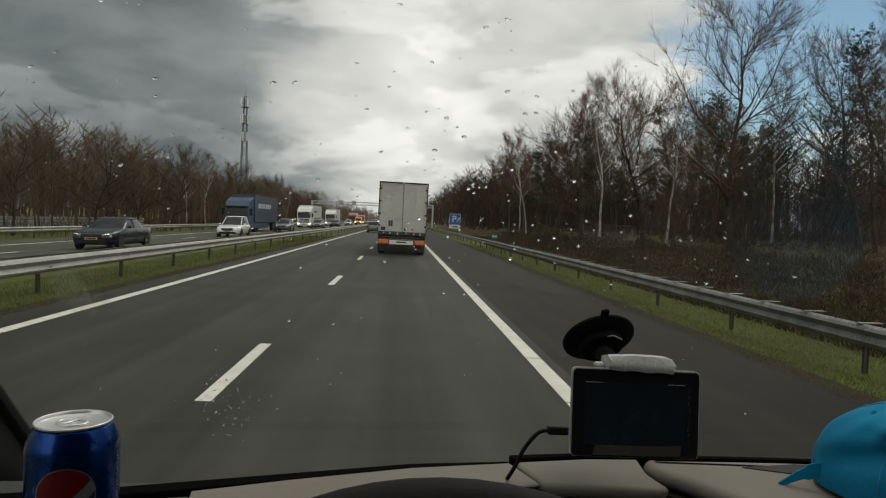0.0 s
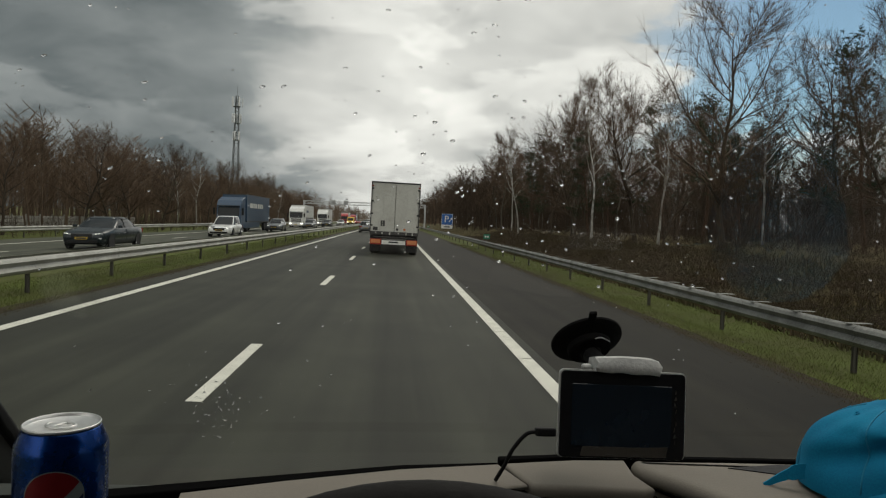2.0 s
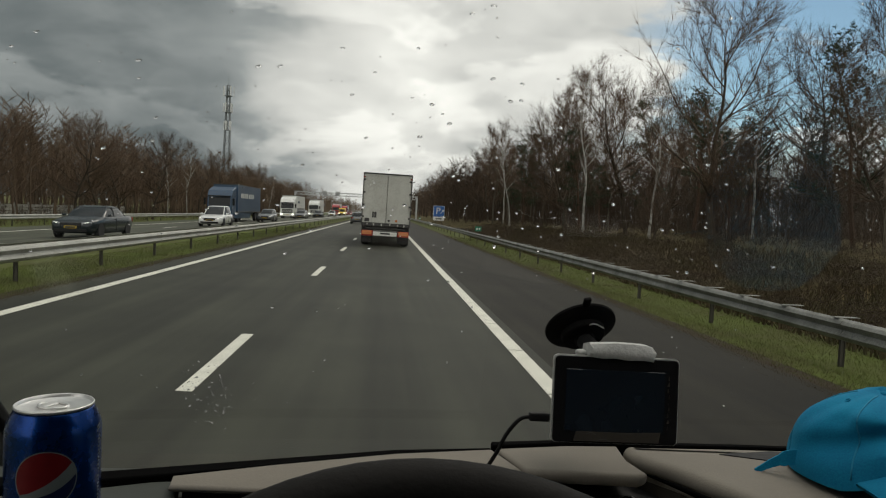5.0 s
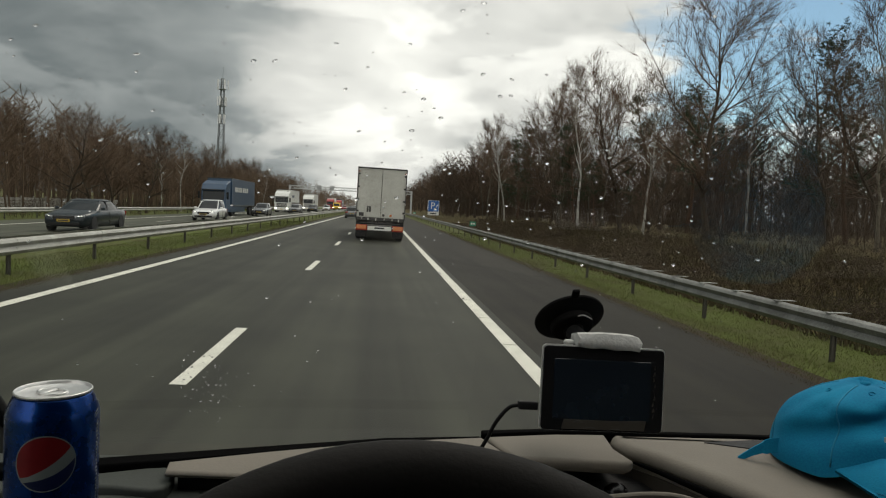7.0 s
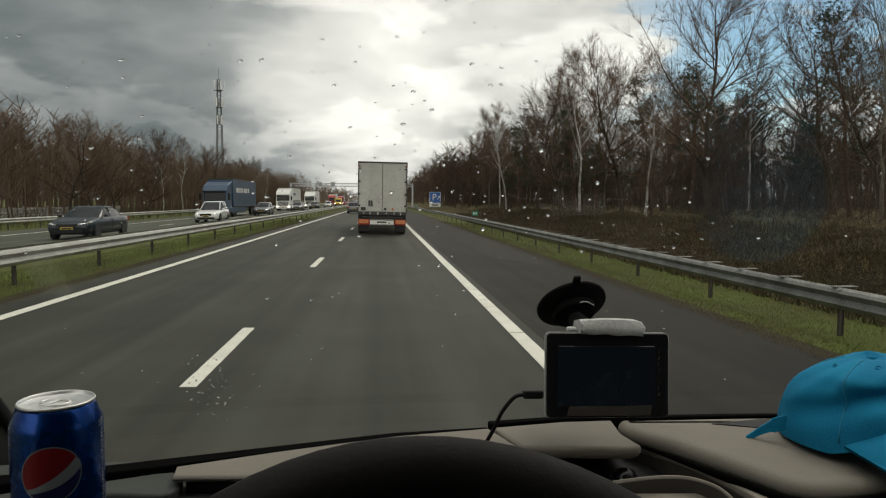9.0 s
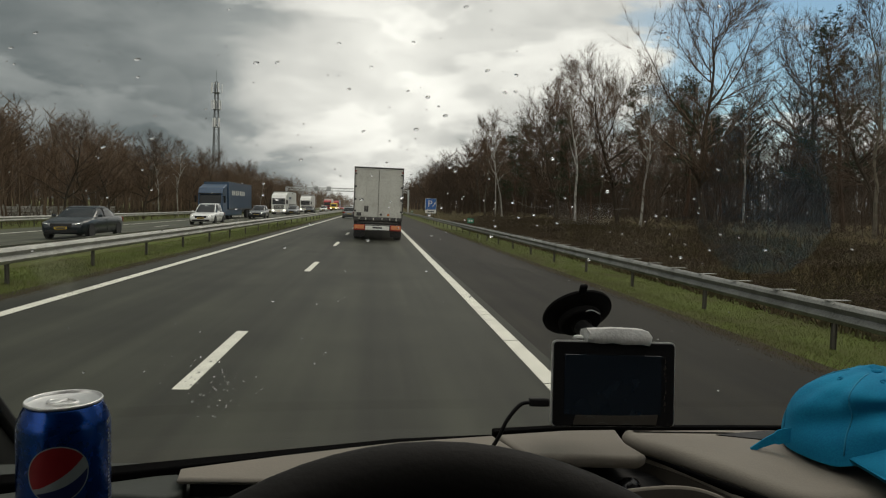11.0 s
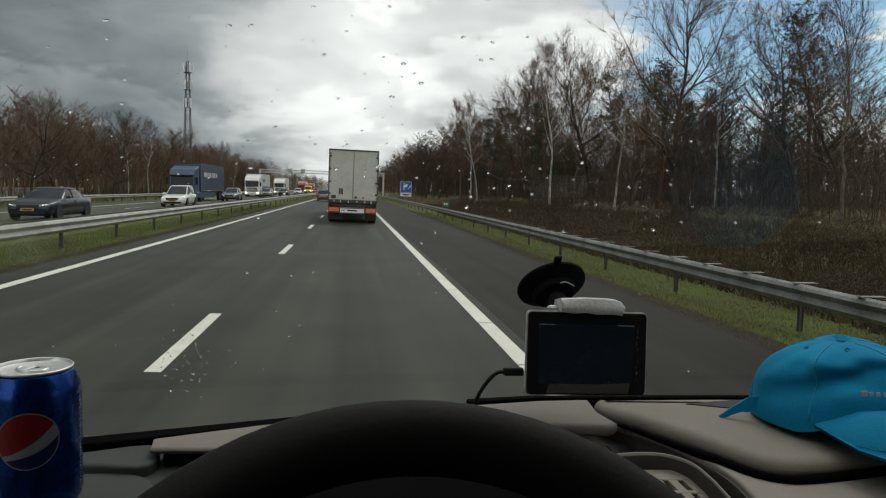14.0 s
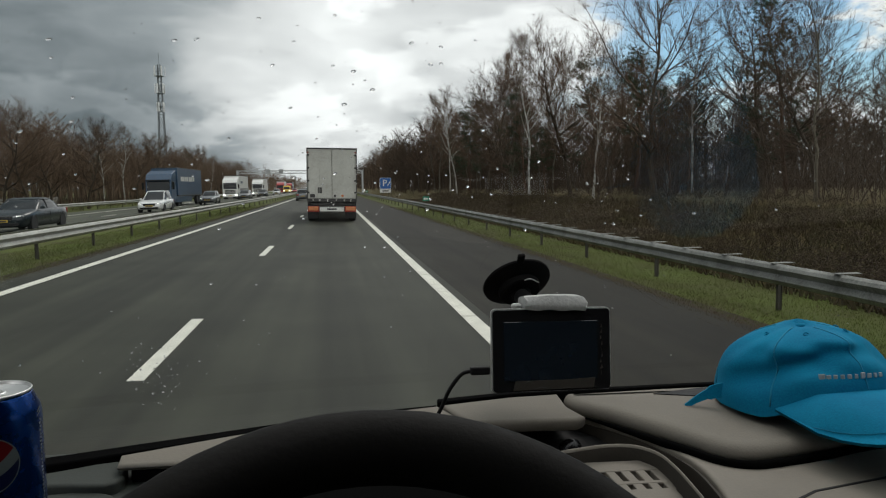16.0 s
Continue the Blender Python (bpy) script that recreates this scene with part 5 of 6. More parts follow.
def van_box(name, m, paint, label, length=5.6, height=2.3):
    """A panel van with a short sloping nose towards -y."""
    t = thing(name, m, label, "van", "vans on the motorway")
    side = [(0.0, 0.35), (0.0, 0.85), (0.18, 1.05), (0.95, 1.22), (1.55, 2.08), (1.85, height), (length, height), (length, 0.35)]
    part("body", prism(side, -0.98, 0.98, 0.06, 2, axis="x"), paint, t)
    part("windscreen", moved(box(-0.82, 0.82, -0.02, 0.02, -0.46, 0.46, 0.04, 2), pose(0, 1.21, 1.64, -36, 0, 0)), "car_glass", t)
    part("grille", box(-0.55, 0.55, -0.03, 0.05, 0.66, 0.86, 0.03, 2), "black", t)
    part("bumper", box(-0.98, 0.98, -0.06, 0.2, 0.30, 0.58, 0.05, 2), "black", t)
    part("number_plate", box(-0.26, 0.26, -0.08, -0.05, 0.42, 0.53, 0.004, 1), "plate_yellow", t)
    for s in (-1, 1):
        part("headlamp", box(s * 0.74 - 0.17, s * 0.74 + 0.17, -0.03, 0.1, 0.70, 0.92, 0.04, 2), "headlamp", t)
        part("side_window", box(s * 0.985 - 0.01, s * 0.985 + 0.01, 1.5, 2.3, 1.35, 1.95, 0.004, 1), "car_glass", t)
        part("mirror", box(s * 1.12 - 0.09, s * 1.12 + 0.09, 1.15, 1.28, 1.25, 1.55, 0.03, 2), "black", t)
        for y in (0.95, length - 1.1):
            wheel_parts(t, s * 0.86, y, 0.34, 0.22, 18)
    part("beacon_bar", box(-0.6, 0.6, 1.95, 2.2, height, height + 0.12, 0.03, 2), "lamp_orange", t)
    return t


def on_road(x, y, turn=0):
    return pose(x, y, road_z(x) + 0.008, 0, -0.9 if x < -8 else 1.2, turn)


FAST, SLOW = -13.2, -16.7
car("saloon_car", on_road(FAST, 33.0), "dark_paint", "dark blue-grey saloon car with lit headlamps", 4.9, 1.87, 1.42)
car("suv_car", on_road(FAST, 56.0), "car_white", "white crossover car with lit headlamps", 4.4, 1.85, 1.62, 0.85)
lorry("lorry", on_road(SLOW, 72.0), "blue_paint", "blue_paint", "dark blue articulated lorry with a blue trailer", 16.0, None)
car("hatchback_car", on_road(FAST, 80.0), "grey_paint", "dark grey hatchback with lit headlamps", 4.1, 1.75, 1.48, 0.9)
lorry("lorry", on_road(SLOW, 121.0), "white_paint", "white_paint", "white articulated lorry with a white box", 15.0, "grey_paint")
car("estate_car", on_road(FAST, 112.0), "grey_paint", "dark grey estate car with lit headlamps", 4.6, 1.8, 1.48, 1.0)
car("saloon_car", on_road(FAST, 140.0), "dark_paint", "black saloon car with lit headlamps", 4.6, 1.8, 1.45)
lorry("lorry", on_road(SLOW, 165.0), "white_paint", "white_paint", "white lorry with a plain white box", 12.0)
car("hatchback_car", on_road(FAST, 175.0), "car_white", "small white hatchback with lit headlamps", 4.0, 1.72, 1.5, 0.9)
van_box("yellow_van", on_road(FAST, 214.0), "yellow_paint", "yellow van with an orange beacon bar")
lorry("lorry", on_road(SLOW, 238.0), "red_paint", "white_paint", "red lorry with a white and red box", 12.0, "red_paint")
lorry("lorry", on_road(SLOW, 285.0), "red_paint", "blue_paint", "red lorry with a blue load", 14.0)
car("hatchback_car", on_road(FAST, 262.0), "car_red", "red hatchback with lit headlamps", 4.0, 1.72, 1.48, 0.9)
for k in range(7):
    car("far_car", on_road(FAST if k % 2 else SLOW, 330.0 + 38 * k + 9 * math.sin(5 * k)), ("car_white", "grey_paint", "dark_paint", "car_red")[k % 4], "distant car with lit headlamps", 4.3, 1.78, 1.48, 0.5)
car("silver_car", on_road(-3.55, 92.0, 180), "grey_paint", "silver-grey hatchback driving ahead", 4.1, 1.75, 1.5, 0.9, lit=False).matrix_basis = pose(-3.55, 92.0, road_z(-3.55) + 0.008, 0, 1.2, 180)


# ---- mast, gantry, signs ----
def lattice_mast(x, y, h):
    t = thing("radio_mast", pose(x, y, ground_z(x)), "tall grey lattice radio mast with antenna panels", "radio mast")
    def half(z):
        return 1.15 - 0.80 * z / h
    for sx in (-1, 1):
        for sy in (-1, 1):
            part("leg", tube([(sx * half(z), sy * half(z), z) for z in (0, h / 2, h)], 0.13, 6), "mast", t)
    n = 16
    for k in range(n):
        z0, z1 = h * k / n, h * (k + 1) / n
        a, b = half(z0), half(z1)
        for c0, c1 in (((-1, -1), (1, -1)), ((1, -1), (1, 1)), ((1, 1), (-1, 1)), ((-1, 1), (-1, -1))):
            if k % 2:
                c0, c1 = c1, c0
            part("brace", tube([(c0[0] * a, c0[1] * a, z0), (c1[0] * b, c1[1] * b, z1)], 0.065, 5), "mast", t)
            part("ring_bar", tube([(c0[0] * b, c0[1] * b, z1), (c1[0] * b, c1[1] * b, z1)], 0.045, 5), "mast", t)
    for z, r in ((h - 1.8, 1.5), (h - 6.5, 1.25), (h - 11.5, 0.95)):
        for k in range(5):
            a = 2 * math.pi * k / 5 + z
            part("antenna_panel", moved(box(-0.20, 0.20, -0.10, 0.10, -1.25, 1.35, 0.03, 1), pose(r * math.cos(a), r * math.sin(a), z, 0, 0, math.degrees(a) + 90)), "mast_panel", t)
            part("panel_arm", tube([(0.3 * math.cos(a), 0.3 * math.sin(a), z), (r * math.cos(a), r * math.sin(a), z)], 0.05, 5), "mast", t)
        part("platform", cyl(r * 0.75, z - 1.30, z - 1.22, 12), "mast", t)
    part("lightning_rod", tube([(0, 0, h), (0, 0, h + 3.2)], 0.045, 6), "mast", t)


lattice_mast(-46.0, 205.0, 36.0)


def gantry(y):
    g = thing("sign_gantry", pose(0, y, 0), "grey lattice gantry across both carriageways", "gantry", kind="structure")
    for x in (-24.5, 8.5):
        z = ground_z(x)
        part("column", join(box(x - 0.22, x + 0.22, -0.5, -0.2, z, 6.2, 0.03, 1), box(x - 0.22, x + 0.22, 0.2, 0.5, z, 6.2, 0.03, 1)), "gantry", g)
        part("footing", box(x - 0.6, x + 0.6, -0.8, 0.8, z - 0.1, z + 0.25, 0.03, 1), "gantry", g)
    for yy in (-0.45, 0.45):
        for z in (5.6, 6.35):
            part("chord", box(-24.7, 8.7, yy - 0.09, yy + 0.09, z - 0.09, z + 0.09), "gantry", g)
        for k in range(22):
            x = -24.5 + 1.5 * k
            part("diagonal", tube([(x, yy, 5.6), (x + 0.75, yy, 6.35), (x + 1.5, yy, 5.6)], 0.05, 5), "gantry", g)
    for x in (-16.7, -13.2):
        part("signal_box", box(x - 0.6, x + 0.6, 0.55, 0.85, 5.7, 6.8, 0.03, 1), "gantry", g)
    for x in (-3.5, 0.0):
        part("signal_box", box(x - 0.6, x + 0.6, -0.85, -0.55, 5.7, 6.8, 0.03, 1), "black", g)


gantry(192.0)


def sign_text(body, size, m, parent, mat):
    cu = bpy.data.curves.new("sign_letter", "FONT")
    cu.body, cu.size, cu.extrude, cu.align_x, cu.align_y = body, size, 0.004, "CENTER", "CENTER"
    tmp = bpy.data.objects.new("tmp", cu)
    scene.collection.objects.link(tmp)
    me = bpy.data.meshes.new_from_object(tmp.evaluated_get(bpy.context.evaluated_depsgraph_get()))
    bpy.data.objects.remove(tmp)
    ob = new("letter", me)
    me.materials.clear()
    me.materials.append(M[mat])
    ob.parent, ob.matrix_basis = parent, m
    return ob


def parking_sign(x, y):
    s = thing("parking_sign", pose(x, y, ground_z(x)), "blue motorway parking sign on two posts", "road sign")
    for dx in (-0.5, 0.5):
        part("post", moved(cyl(0.05, -0.1, 3.2, 10), pose(dx, 0.08, 0)), "post", s)
    b = part("panel", box(-0.9, 0.9, -0.02, 0.02, 1.6, 3.4, 0.01, 1), "sign_blue", s)
    part("border", join(box(-0.88, 0.88, -0.026, -0.02, 3.33, 3.37), box(-0.88, 0.88, -0.026, -0.02, 1.63, 1.67), box(-0.88, -0.84, -0.026, -0.02, 1.67, 3.33), box(0.84, 0.88, -0.026, -0.02, 1.67, 3.33)), "sign_white", b)
    low_panel = part("distance_panel", box(-0.9, 0.9, -0.02, 0.02, 1.02, 1.56, 0.01, 1), "sign_white", s, "white panel with unreadable print")
    part("print_bar", box(-0.5, 0.5, -0.026, -0.02, 1.20, 1.38), "ink", low_panel)
    sign_text("P", 1.5, pose(-0.12, -0.028, 2.50, 90, 0, 0), b, "sign_white")
    part("arrow", moved(join(box(-0.05, 0.05, -0.026, -0.02, -0.35, 0.25), prism([(-0.18, 0.2), (0.18, 0.2), (0.0, 0.48)], -0.026, -0.02)), pose(0.50, 0, 2.40, 0, 35, 0)), "sign_white", b)


parking_sign(8.6, 112.0)


def distance_post(x, y):
    s = thing("distance_marker", pose(x, y, ground_z(x)), "small green distance marker behind the guard rail", "distance marker")
    part("post", cyl(0.03, -0.1, 1.0, 8), "post", s)
    b = part("plate", box(-0.27, 0.27, -0.035, -0.02, 0.72, 1.12, 0.008, 1), "sign_green", s)
    part("print_bar", box(-0.17, -0.03, -0.04, -0.034, 0.85, 1.0), "sign_white", b)
    part("print_bar", box(0.03, 0.16, -0.04, -0.034, 0.85, 1.0), "sign_white", b)


distance_post(7.9, 58.5)
distance_post(7.9, 158.5)

# ---- vegetation ----
def mesh_object(name, verts, faces, mat, parent=None, label=""):
    me = bpy.data.meshes.new(name)
    me.from_pydata(verts, [], faces)
    me.materials.append(M[mat])
    ob = new(name, me)
    if parent is not None:
        ob.parent = parent
    if label:
        tagged(ob, label)
    return ob


def limbs_mesh(segs):
    """Tapered bars out of (p, q, r at p, r at q, sides)."""
    verts, faces = [], []
    for p, q, ra, rb, n in segs:
        d = q - p
        if d.length < 1e-6:
            continue
        d.normalize()
        u = d.cross(Vector((0.3, 0.2, 1)) if abs(d.z) < 0.9 else Vector((1, 0, 0))).normalized()
        v = d.cross(u)
        k = len(verts)
        if n == 1:  # a twig too fine to show its thickness
            spin = 2.4 * k
            w = (math.cos(spin) * u + math.sin(spin) * v) * ra
            verts += [tuple(p - w), tuple(p + w), tuple(q)]
            faces.append((k, k + 1, k + 2))
            continue
        ring = [math.cos(2 * math.pi * i / n) * u + math.sin(2 * math.pi * i / n) * v for i in range(n)]
        verts += [tuple(p + ra * c) for c in ring]
        if rb <= 0:
            verts.append(tuple(q))
            faces += [(k + i, k + (i + 1) % n, k + n) for i in range(n)]
        else:
            verts += [tuple(q + rb * c) for c in ring]
            faces += [(k + i, k + (i + 1) % n, k + n + (i + 1) % n, k + n + i) for i in range(n)]
    return verts, faces


def grow(rng, height, start, girth, reach, rise, kids, twigs, wander=0.10, droop=0.0, lean=0.0, forks=1):
    """A bare tree. start: where the crown begins; reach: length of the lowest limbs; rise: how steeply they climb; kids: limbs and branches; twigs: twigs a branch."""
    thick, thin = [], []

    def turn(d, angle):
        side = d.cross(Vector((rng.uniform(-1, 1), rng.uniform(-1, 1), rng.uniform(-1, 1)))).normalized()
        return (d * math.cos(angle) + side * math.sin(angle)).normalized()

    def twig(p, d, length, r):
        thin.append((p, p + (d + Vector((0, 0, 0.25 - droop))).normalized() * length, r * 1.15, 0, 1))

    def branch(p, d, length, r, level):
        n = 6 if level == 1 else 3
        for i in range(n):
            d = (d + Vector((rng.uniform(-1, 1) * 0.22, rng.uniform(-1, 1) * 0.22, 0.10 * rise - droop * 0.25 + rng.uniform(-0.14, 0.14)))).normalized()
            q = p + d * length / n
            ra, rb = r * (1 - 0.85 * i / n), r * (1 - 0.85 * (i + 1) / n)
            (thick if level == 1 else thin).append((p, q, ra, rb, 4 if level == 1 else 3))
            f = (i + 1) / n
            if level == 1:
                for _ in range(kids[1] if i > 0 else max(1, kids[1] - 1)):
                    branch(q, turn(d, rng.uniform(0.40, 0.85)), length * rng.uniform(0.30, 0.55) * (1.1 - 0.4 * f), max(rb * 0.55, 0.010), 2)
            else:
                for _ in range(twigs):
                    twig(q, turn(d, rng.uniform(0.25, 0.8)), rng.uniform(0.3, 1.0) * (0.50 + 0.13 * reach), max(rb * 0.4, 0.005))
            p = q

    for fork in range(forks):
        p, d = Vector((rng.uniform(-0.2, 0.2) * (forks > 1), rng.uniform(-0.2, 0.2) * (forks > 1), -0.15)), Vector((lean + (fork - (forks - 1) / 2) * 0.16, rng.uniform(-0.08, 0.08), 1)).normalized()
        n = 14
        for i in range(n):
            f0, f1 = i / n, (i + 1) / n
            d = (d + Vector((rng.uniform(-wander, wander), rng.uniform(-wander, wander), 0.06))).normalized()
            q = p + d * height / n
            flare = 1.35 if i == 0 else 1.0
            thick.append((p, q, girth * flare * (1 - 0.92 * f0), girth * (1 - 0.92 * f1), 8))
            if f1 > start:
                g = (f1 - start) / (1 - start)
                for _ in range(kids[0]):
                    a = rng.uniform(0, 2 * math.pi)
                    up = rise * (0.6 + 0.7 * g)
                    out = Vector((math.cos(a), math.sin(a), up)).normalized()
                    branch(p + (q - p) * rng.random(), out, reach * (0.62 + 0.55 * math.sin(math.pi * min(1.0, g * 0.8 + 0.12))) * (1 - 0.42 * g) * rng.uniform(0.7, 1.15), girth * (1 - 0.92 * f1) * 0.5 + 0.012, 1)
            p = q
    return thick, thin


def bare_tree(name, m, label, bark, twig_mat, seed, **how):
    rng = random.Random(seed)
    t = thing(name, m, label, "tree", "roadside trees")
    thick, thin = grow(rng, **how)
    mesh_object("trunk", *limbs_mesh(thick), bark, t)
    mesh_object("crown", *limbs_mesh(thin), twig_mat, t)
    return t


def pine_tree(name, m, label, seed, height=12.0, bare=0.45, spread=3.0, clumps=20):
    """A pine: bare lower trunk, uneven limbs, each with clumps of needles towards its end."""
    rng = random.Random(seed)
    t = thing(name, m, label, "tree", "roadside trees")
    wood, tips = [], []
    p, d, n = Vector((0, 0, -0.15)), Vector((rng.uniform(-0.06, 0.06), rng.uniform(-0.06, 0.06), 1)).normalized(), 12
    for i in range(n):
        d = (d + Vector((rng.uniform(-0.10, 0.10), rng.uniform(-0.10, 0.10), 0.05))).normalized()
        q = p + d * height / n
        f = (i + 1) / n
        wood.append((p, q, 0.16 * (1 - 0.85 * i / n), 0.16 * (1 - 0.85 * f), 8))
        if f > bare * 0.7:
            g = max(0.0, (f - bare) / (1 - bare))
            for _ in range(4 if f > bare else 1):
                a = rng.uniform(0, 2 * math.pi)
                ln = spread * (1.0 - 0.60 * g ** 2) * rng.uniform(0.45, 1.15)
                e = Vector((math.cos(a), math.sin(a), rng.uniform(-0.05, 0.40) + 0.5 * g)).normalized()
                k = p + (q - p) * rng.random()
                for s in range(3):
                    e = (e + Vector((rng.uniform(-0.25, 0.25), rng.uniform(-0.25, 0.25), 0.08))).normalized()
                    c = k + e * ln / 3
                    wood.append((k, c, 0.035 * (1 - s * 0.3), 0.035 * (0.7 - s * 0.3) + 0.004, 4))
                    if f > bare and s > 0:
                        for _ in range(clumps // 2 if s == 1 else clumps):
                            tips.append(k + (c - k) * rng.random() + Vector((rng.gauss(0, 0.30), rng.gauss(0, 0.30), rng.gauss(0.05, 0.15))))
                    k = c
        p = q
    mesh_object("trunk", *limbs_mesh(wood), "bark_pine", t)
    verts, faces = [], []
    for o in tips:
        size = rng.uniform(0.13, 0.25)
        for _ in range(11):
            e = Vector((rng.gauss(0, 1), rng.gauss(0, 1), rng.gauss(0.3, 0.7))).normalized()
            s = e.cross(Vector((rng.uniform(-1, 1), rng.uniform(-1, 1), rng.uniform(-1, 1)))).normalized() * size * 0.10
            k = len(verts)
            verts += [tuple(o - s), tuple(o + s), tuple(o + e * size)]
            faces.append((k, k + 1, k + 2))
    mesh_object("crown", verts, faces, "needles", t)
    return t


def stems(name, mat, count, place, length, lean, radius, seed, label, category, split=0):
    """Countless thin stems: place(rng) gives (x, y), length(rng, x, y) their height."""
    rng = random.Random(seed)
    segs = []
    for _ in range(count):
        x, y = place(rng)
        h = length(rng, x, y)
        p = Vector((x, y, ground_z(x) - 0.05))
        d = Vector((rng.gauss(0, lean), rng.gauss(0, lean), 1)).normalized()
        mid = p + d * h * 0.55
        e = (d + Vector((rng.gauss(0, lean), rng.gauss(0, lean), 0.1))).normalized()
        r = radius * (0.5 + 0.5 * rng.random()) * (0.6 + 0.4 * min(h, 4) / 2)
        segs.append((p, mid, r, r * 0.7, 3))
        segs.append((mid, mid + e * h * 0.45, r * 0.7, 0, 3))
        for _ in range(split):
            o = p + (mid - p) * rng.uniform(0.3, 1.0)
            f = (d + Vector((rng.gauss(0, 0.6), rng.gauss(0, 0.6), 0.1))).normalized()
            segs.append((o, o + f * h * rng.uniform(0.2, 0.5), r * 0.55, 0, 3))
    ob = mesh_object(name, *limbs_mesh(segs), mat)
    return tagged(ob, label, category, kind="stuff")


R = random.Random(11)
protos = {
    "wide": [bare_tree("bare_tree", pose(0, -200 - 12 * k, 0), "tall bare broadleaf tree with a wide twiggy crown", "bark", "twig", 40 + k, height=10.6, start=0.26, girth=0.175, reach=5.2, rise=0.72, kids=(2, 3), twigs=7, wander=0.17) for k in range(3)],
    "slim": [bare_tree("bare_tree", pose(20, -200 - 12 * k, 0), "slender bare tree with upright branches", "bark_grey", "twig", 60 + k, height=12.5, start=0.30, girth=0.095, reach=3.1, rise=1.3, kids=(2, 3), twigs=5, wander=0.19) for k in range(3)],
    "birch": [bare_tree("birch_tree", pose(40, -200 - 12 * k, 0), "bare birch with a white trunk and fine drooping twigs", "birch", "twig", 80 + k, height=12.0, start=0.36, girth=0.10, reach=2.8, rise=1.4, kids=(2, 2), twigs=6, droop=0.40) for k in range(2)],
    "young": [bare_tree("young_tree", pose(60, -200 - 12 * k, 0), "thin young bare tree in the undergrowth", "bark", "twig", 95 + k, height=7.0, start=0.08, girth=0.05, reach=2.3, rise=1.4, kids=(1, 2), twigs=5, wander=0.20, forks=2) for k in range(3)],
    "pine": [pine_tree("pine_tree", pose(80, -200 - 12 * k, 0), "dark green pine with a bare lower trunk", 120 + k, 10.5 + k, 0.42 - 0.1 * k) for k in range(3)],
}
used = set()


def plant(kind, x, y, size=1.0, turn=None):
    pool = protos[kind]
    ob = pool[R.randrange(len(pool))]
    m = Matrix.Translation((x, y, ground_z(x) - 0.02)) @ Matrix.Rotation(R.uniform(0, 6.283) if turn is None else turn, 4, "Z") @ Matrix.Diagonal((size, size, size, 1))
    if ob.name in used:
        return copy_thing(ob, m)
    used.add(ob.name)
    ob.matrix_basis = m
    return ob


# woods beside the hard shoulder: single trees at the edge, then rows that close up with distance
for kind, x, y, size in (("birch", 13.6, 47.0, 0.90), ("wide", 14.2, 40.0, 0.80), ("slim", 14.6, 56.0, 0.88), ("wide", 14.5, 64.0, 0.98), ("pine", 15.5, 78.0, 0.85),
                         ("birch", 13.4, 74.0, 0.9), ("slim", 13.6, 88.0, 0.96), ("birch", 17.6, 32.0, 0.74), ("young", 13.4, 26.0, 0.6), ("young", 13.2, 33.5, 0.7),
                         ("pine", 17.5, 44.0, 0.82), ("pine", 16.2, 35.5, 0.72), ("pine", 15.6, 30.5, 0.64), ("pine", 20.5, 38.0, 0.86),
                         ("wide", 18.8, 27.5, 0.74), ("wide", 16.8, 22.0, 0.66), ("slim", 16.0, 49.0, 0.84), ("pine", 14.8, 52.0, 0.72), ("wide", 24.0, 24.0, 0.95), ("pine", 17.4, 24.5, 0.74), ("slim", 15.2, 20.0, 0.72)):
    plant(kind, x, y, size)
plant("wide", 14.6, 30.0, 0.90, 1.2)
plant("birch", 14.2, 36.5, 0.80, 0.4)
y = 30.0
while y < 200:
    for row in range(4):
        x = 14.4 + row * R.uniform(2.8, 4.2) + R.uniform(-1.0, 1.0)
        kind = R.choice(("slim", "wide", "wide", "birch", "pine") if row < 1 else ("slim", "wide", "young", "pine", "slim"))
        if R.random() < (0.66 if y > 50 else 0.40):
            plant(kind, x, y + R.uniform(-2, 2), R.uniform(0.82, 1.02) if y > 70 else R.uniform(0.70, 0.86) if y > 48 else R.uniform(0.55, 0.70))
    y += 5.0 if y < 100 else 6.5
# trees beyond the opposite carriageway
y = 38.0
while y < 240:
    plant(R.choice(("wide", "wide", "wide", "birch")), -28.8 + R.uniform(-1.2, 1.2), y + R.uniform(-2.5, 2.5), R.uniform(0.82, 1.0))
    if R.random() < 0.6:
        plant(R.choice(("wide", "pine", "slim")), -36.0 + R.uniform(-2, 2), y + R.uniform(-2.5, 2.5), R.uniform(0.85, 1.05))
    y += 8.5 if y < 120 else 12.0

# board fence behind the trees of the far verge
fence = thing("board_fence", pose(-33.0, 58.0, ground_z(-33.0)), "low fence of pale weathered boards beyond the opposite carriageway", "fence")
fence_post = part("post", box(-0.06, 0.06, -0.06, 0.06, -0.1, 1.45), "fence", fence)
boards = [part("board", box(-0.02, 0.02, 0.07, 2.33, z, z + 0.26), "fence", fence) for z in (0.12, 0.42, 0.72, 1.02)]
for k in range(1, 14):
    again(fence_post, "post", pose(0, 2.4 * k, 0), fence)
    for board in boards:
        again(board, "board", pose(0.02 * math.sin(3 * k), 2.4 * k, 0), fence)

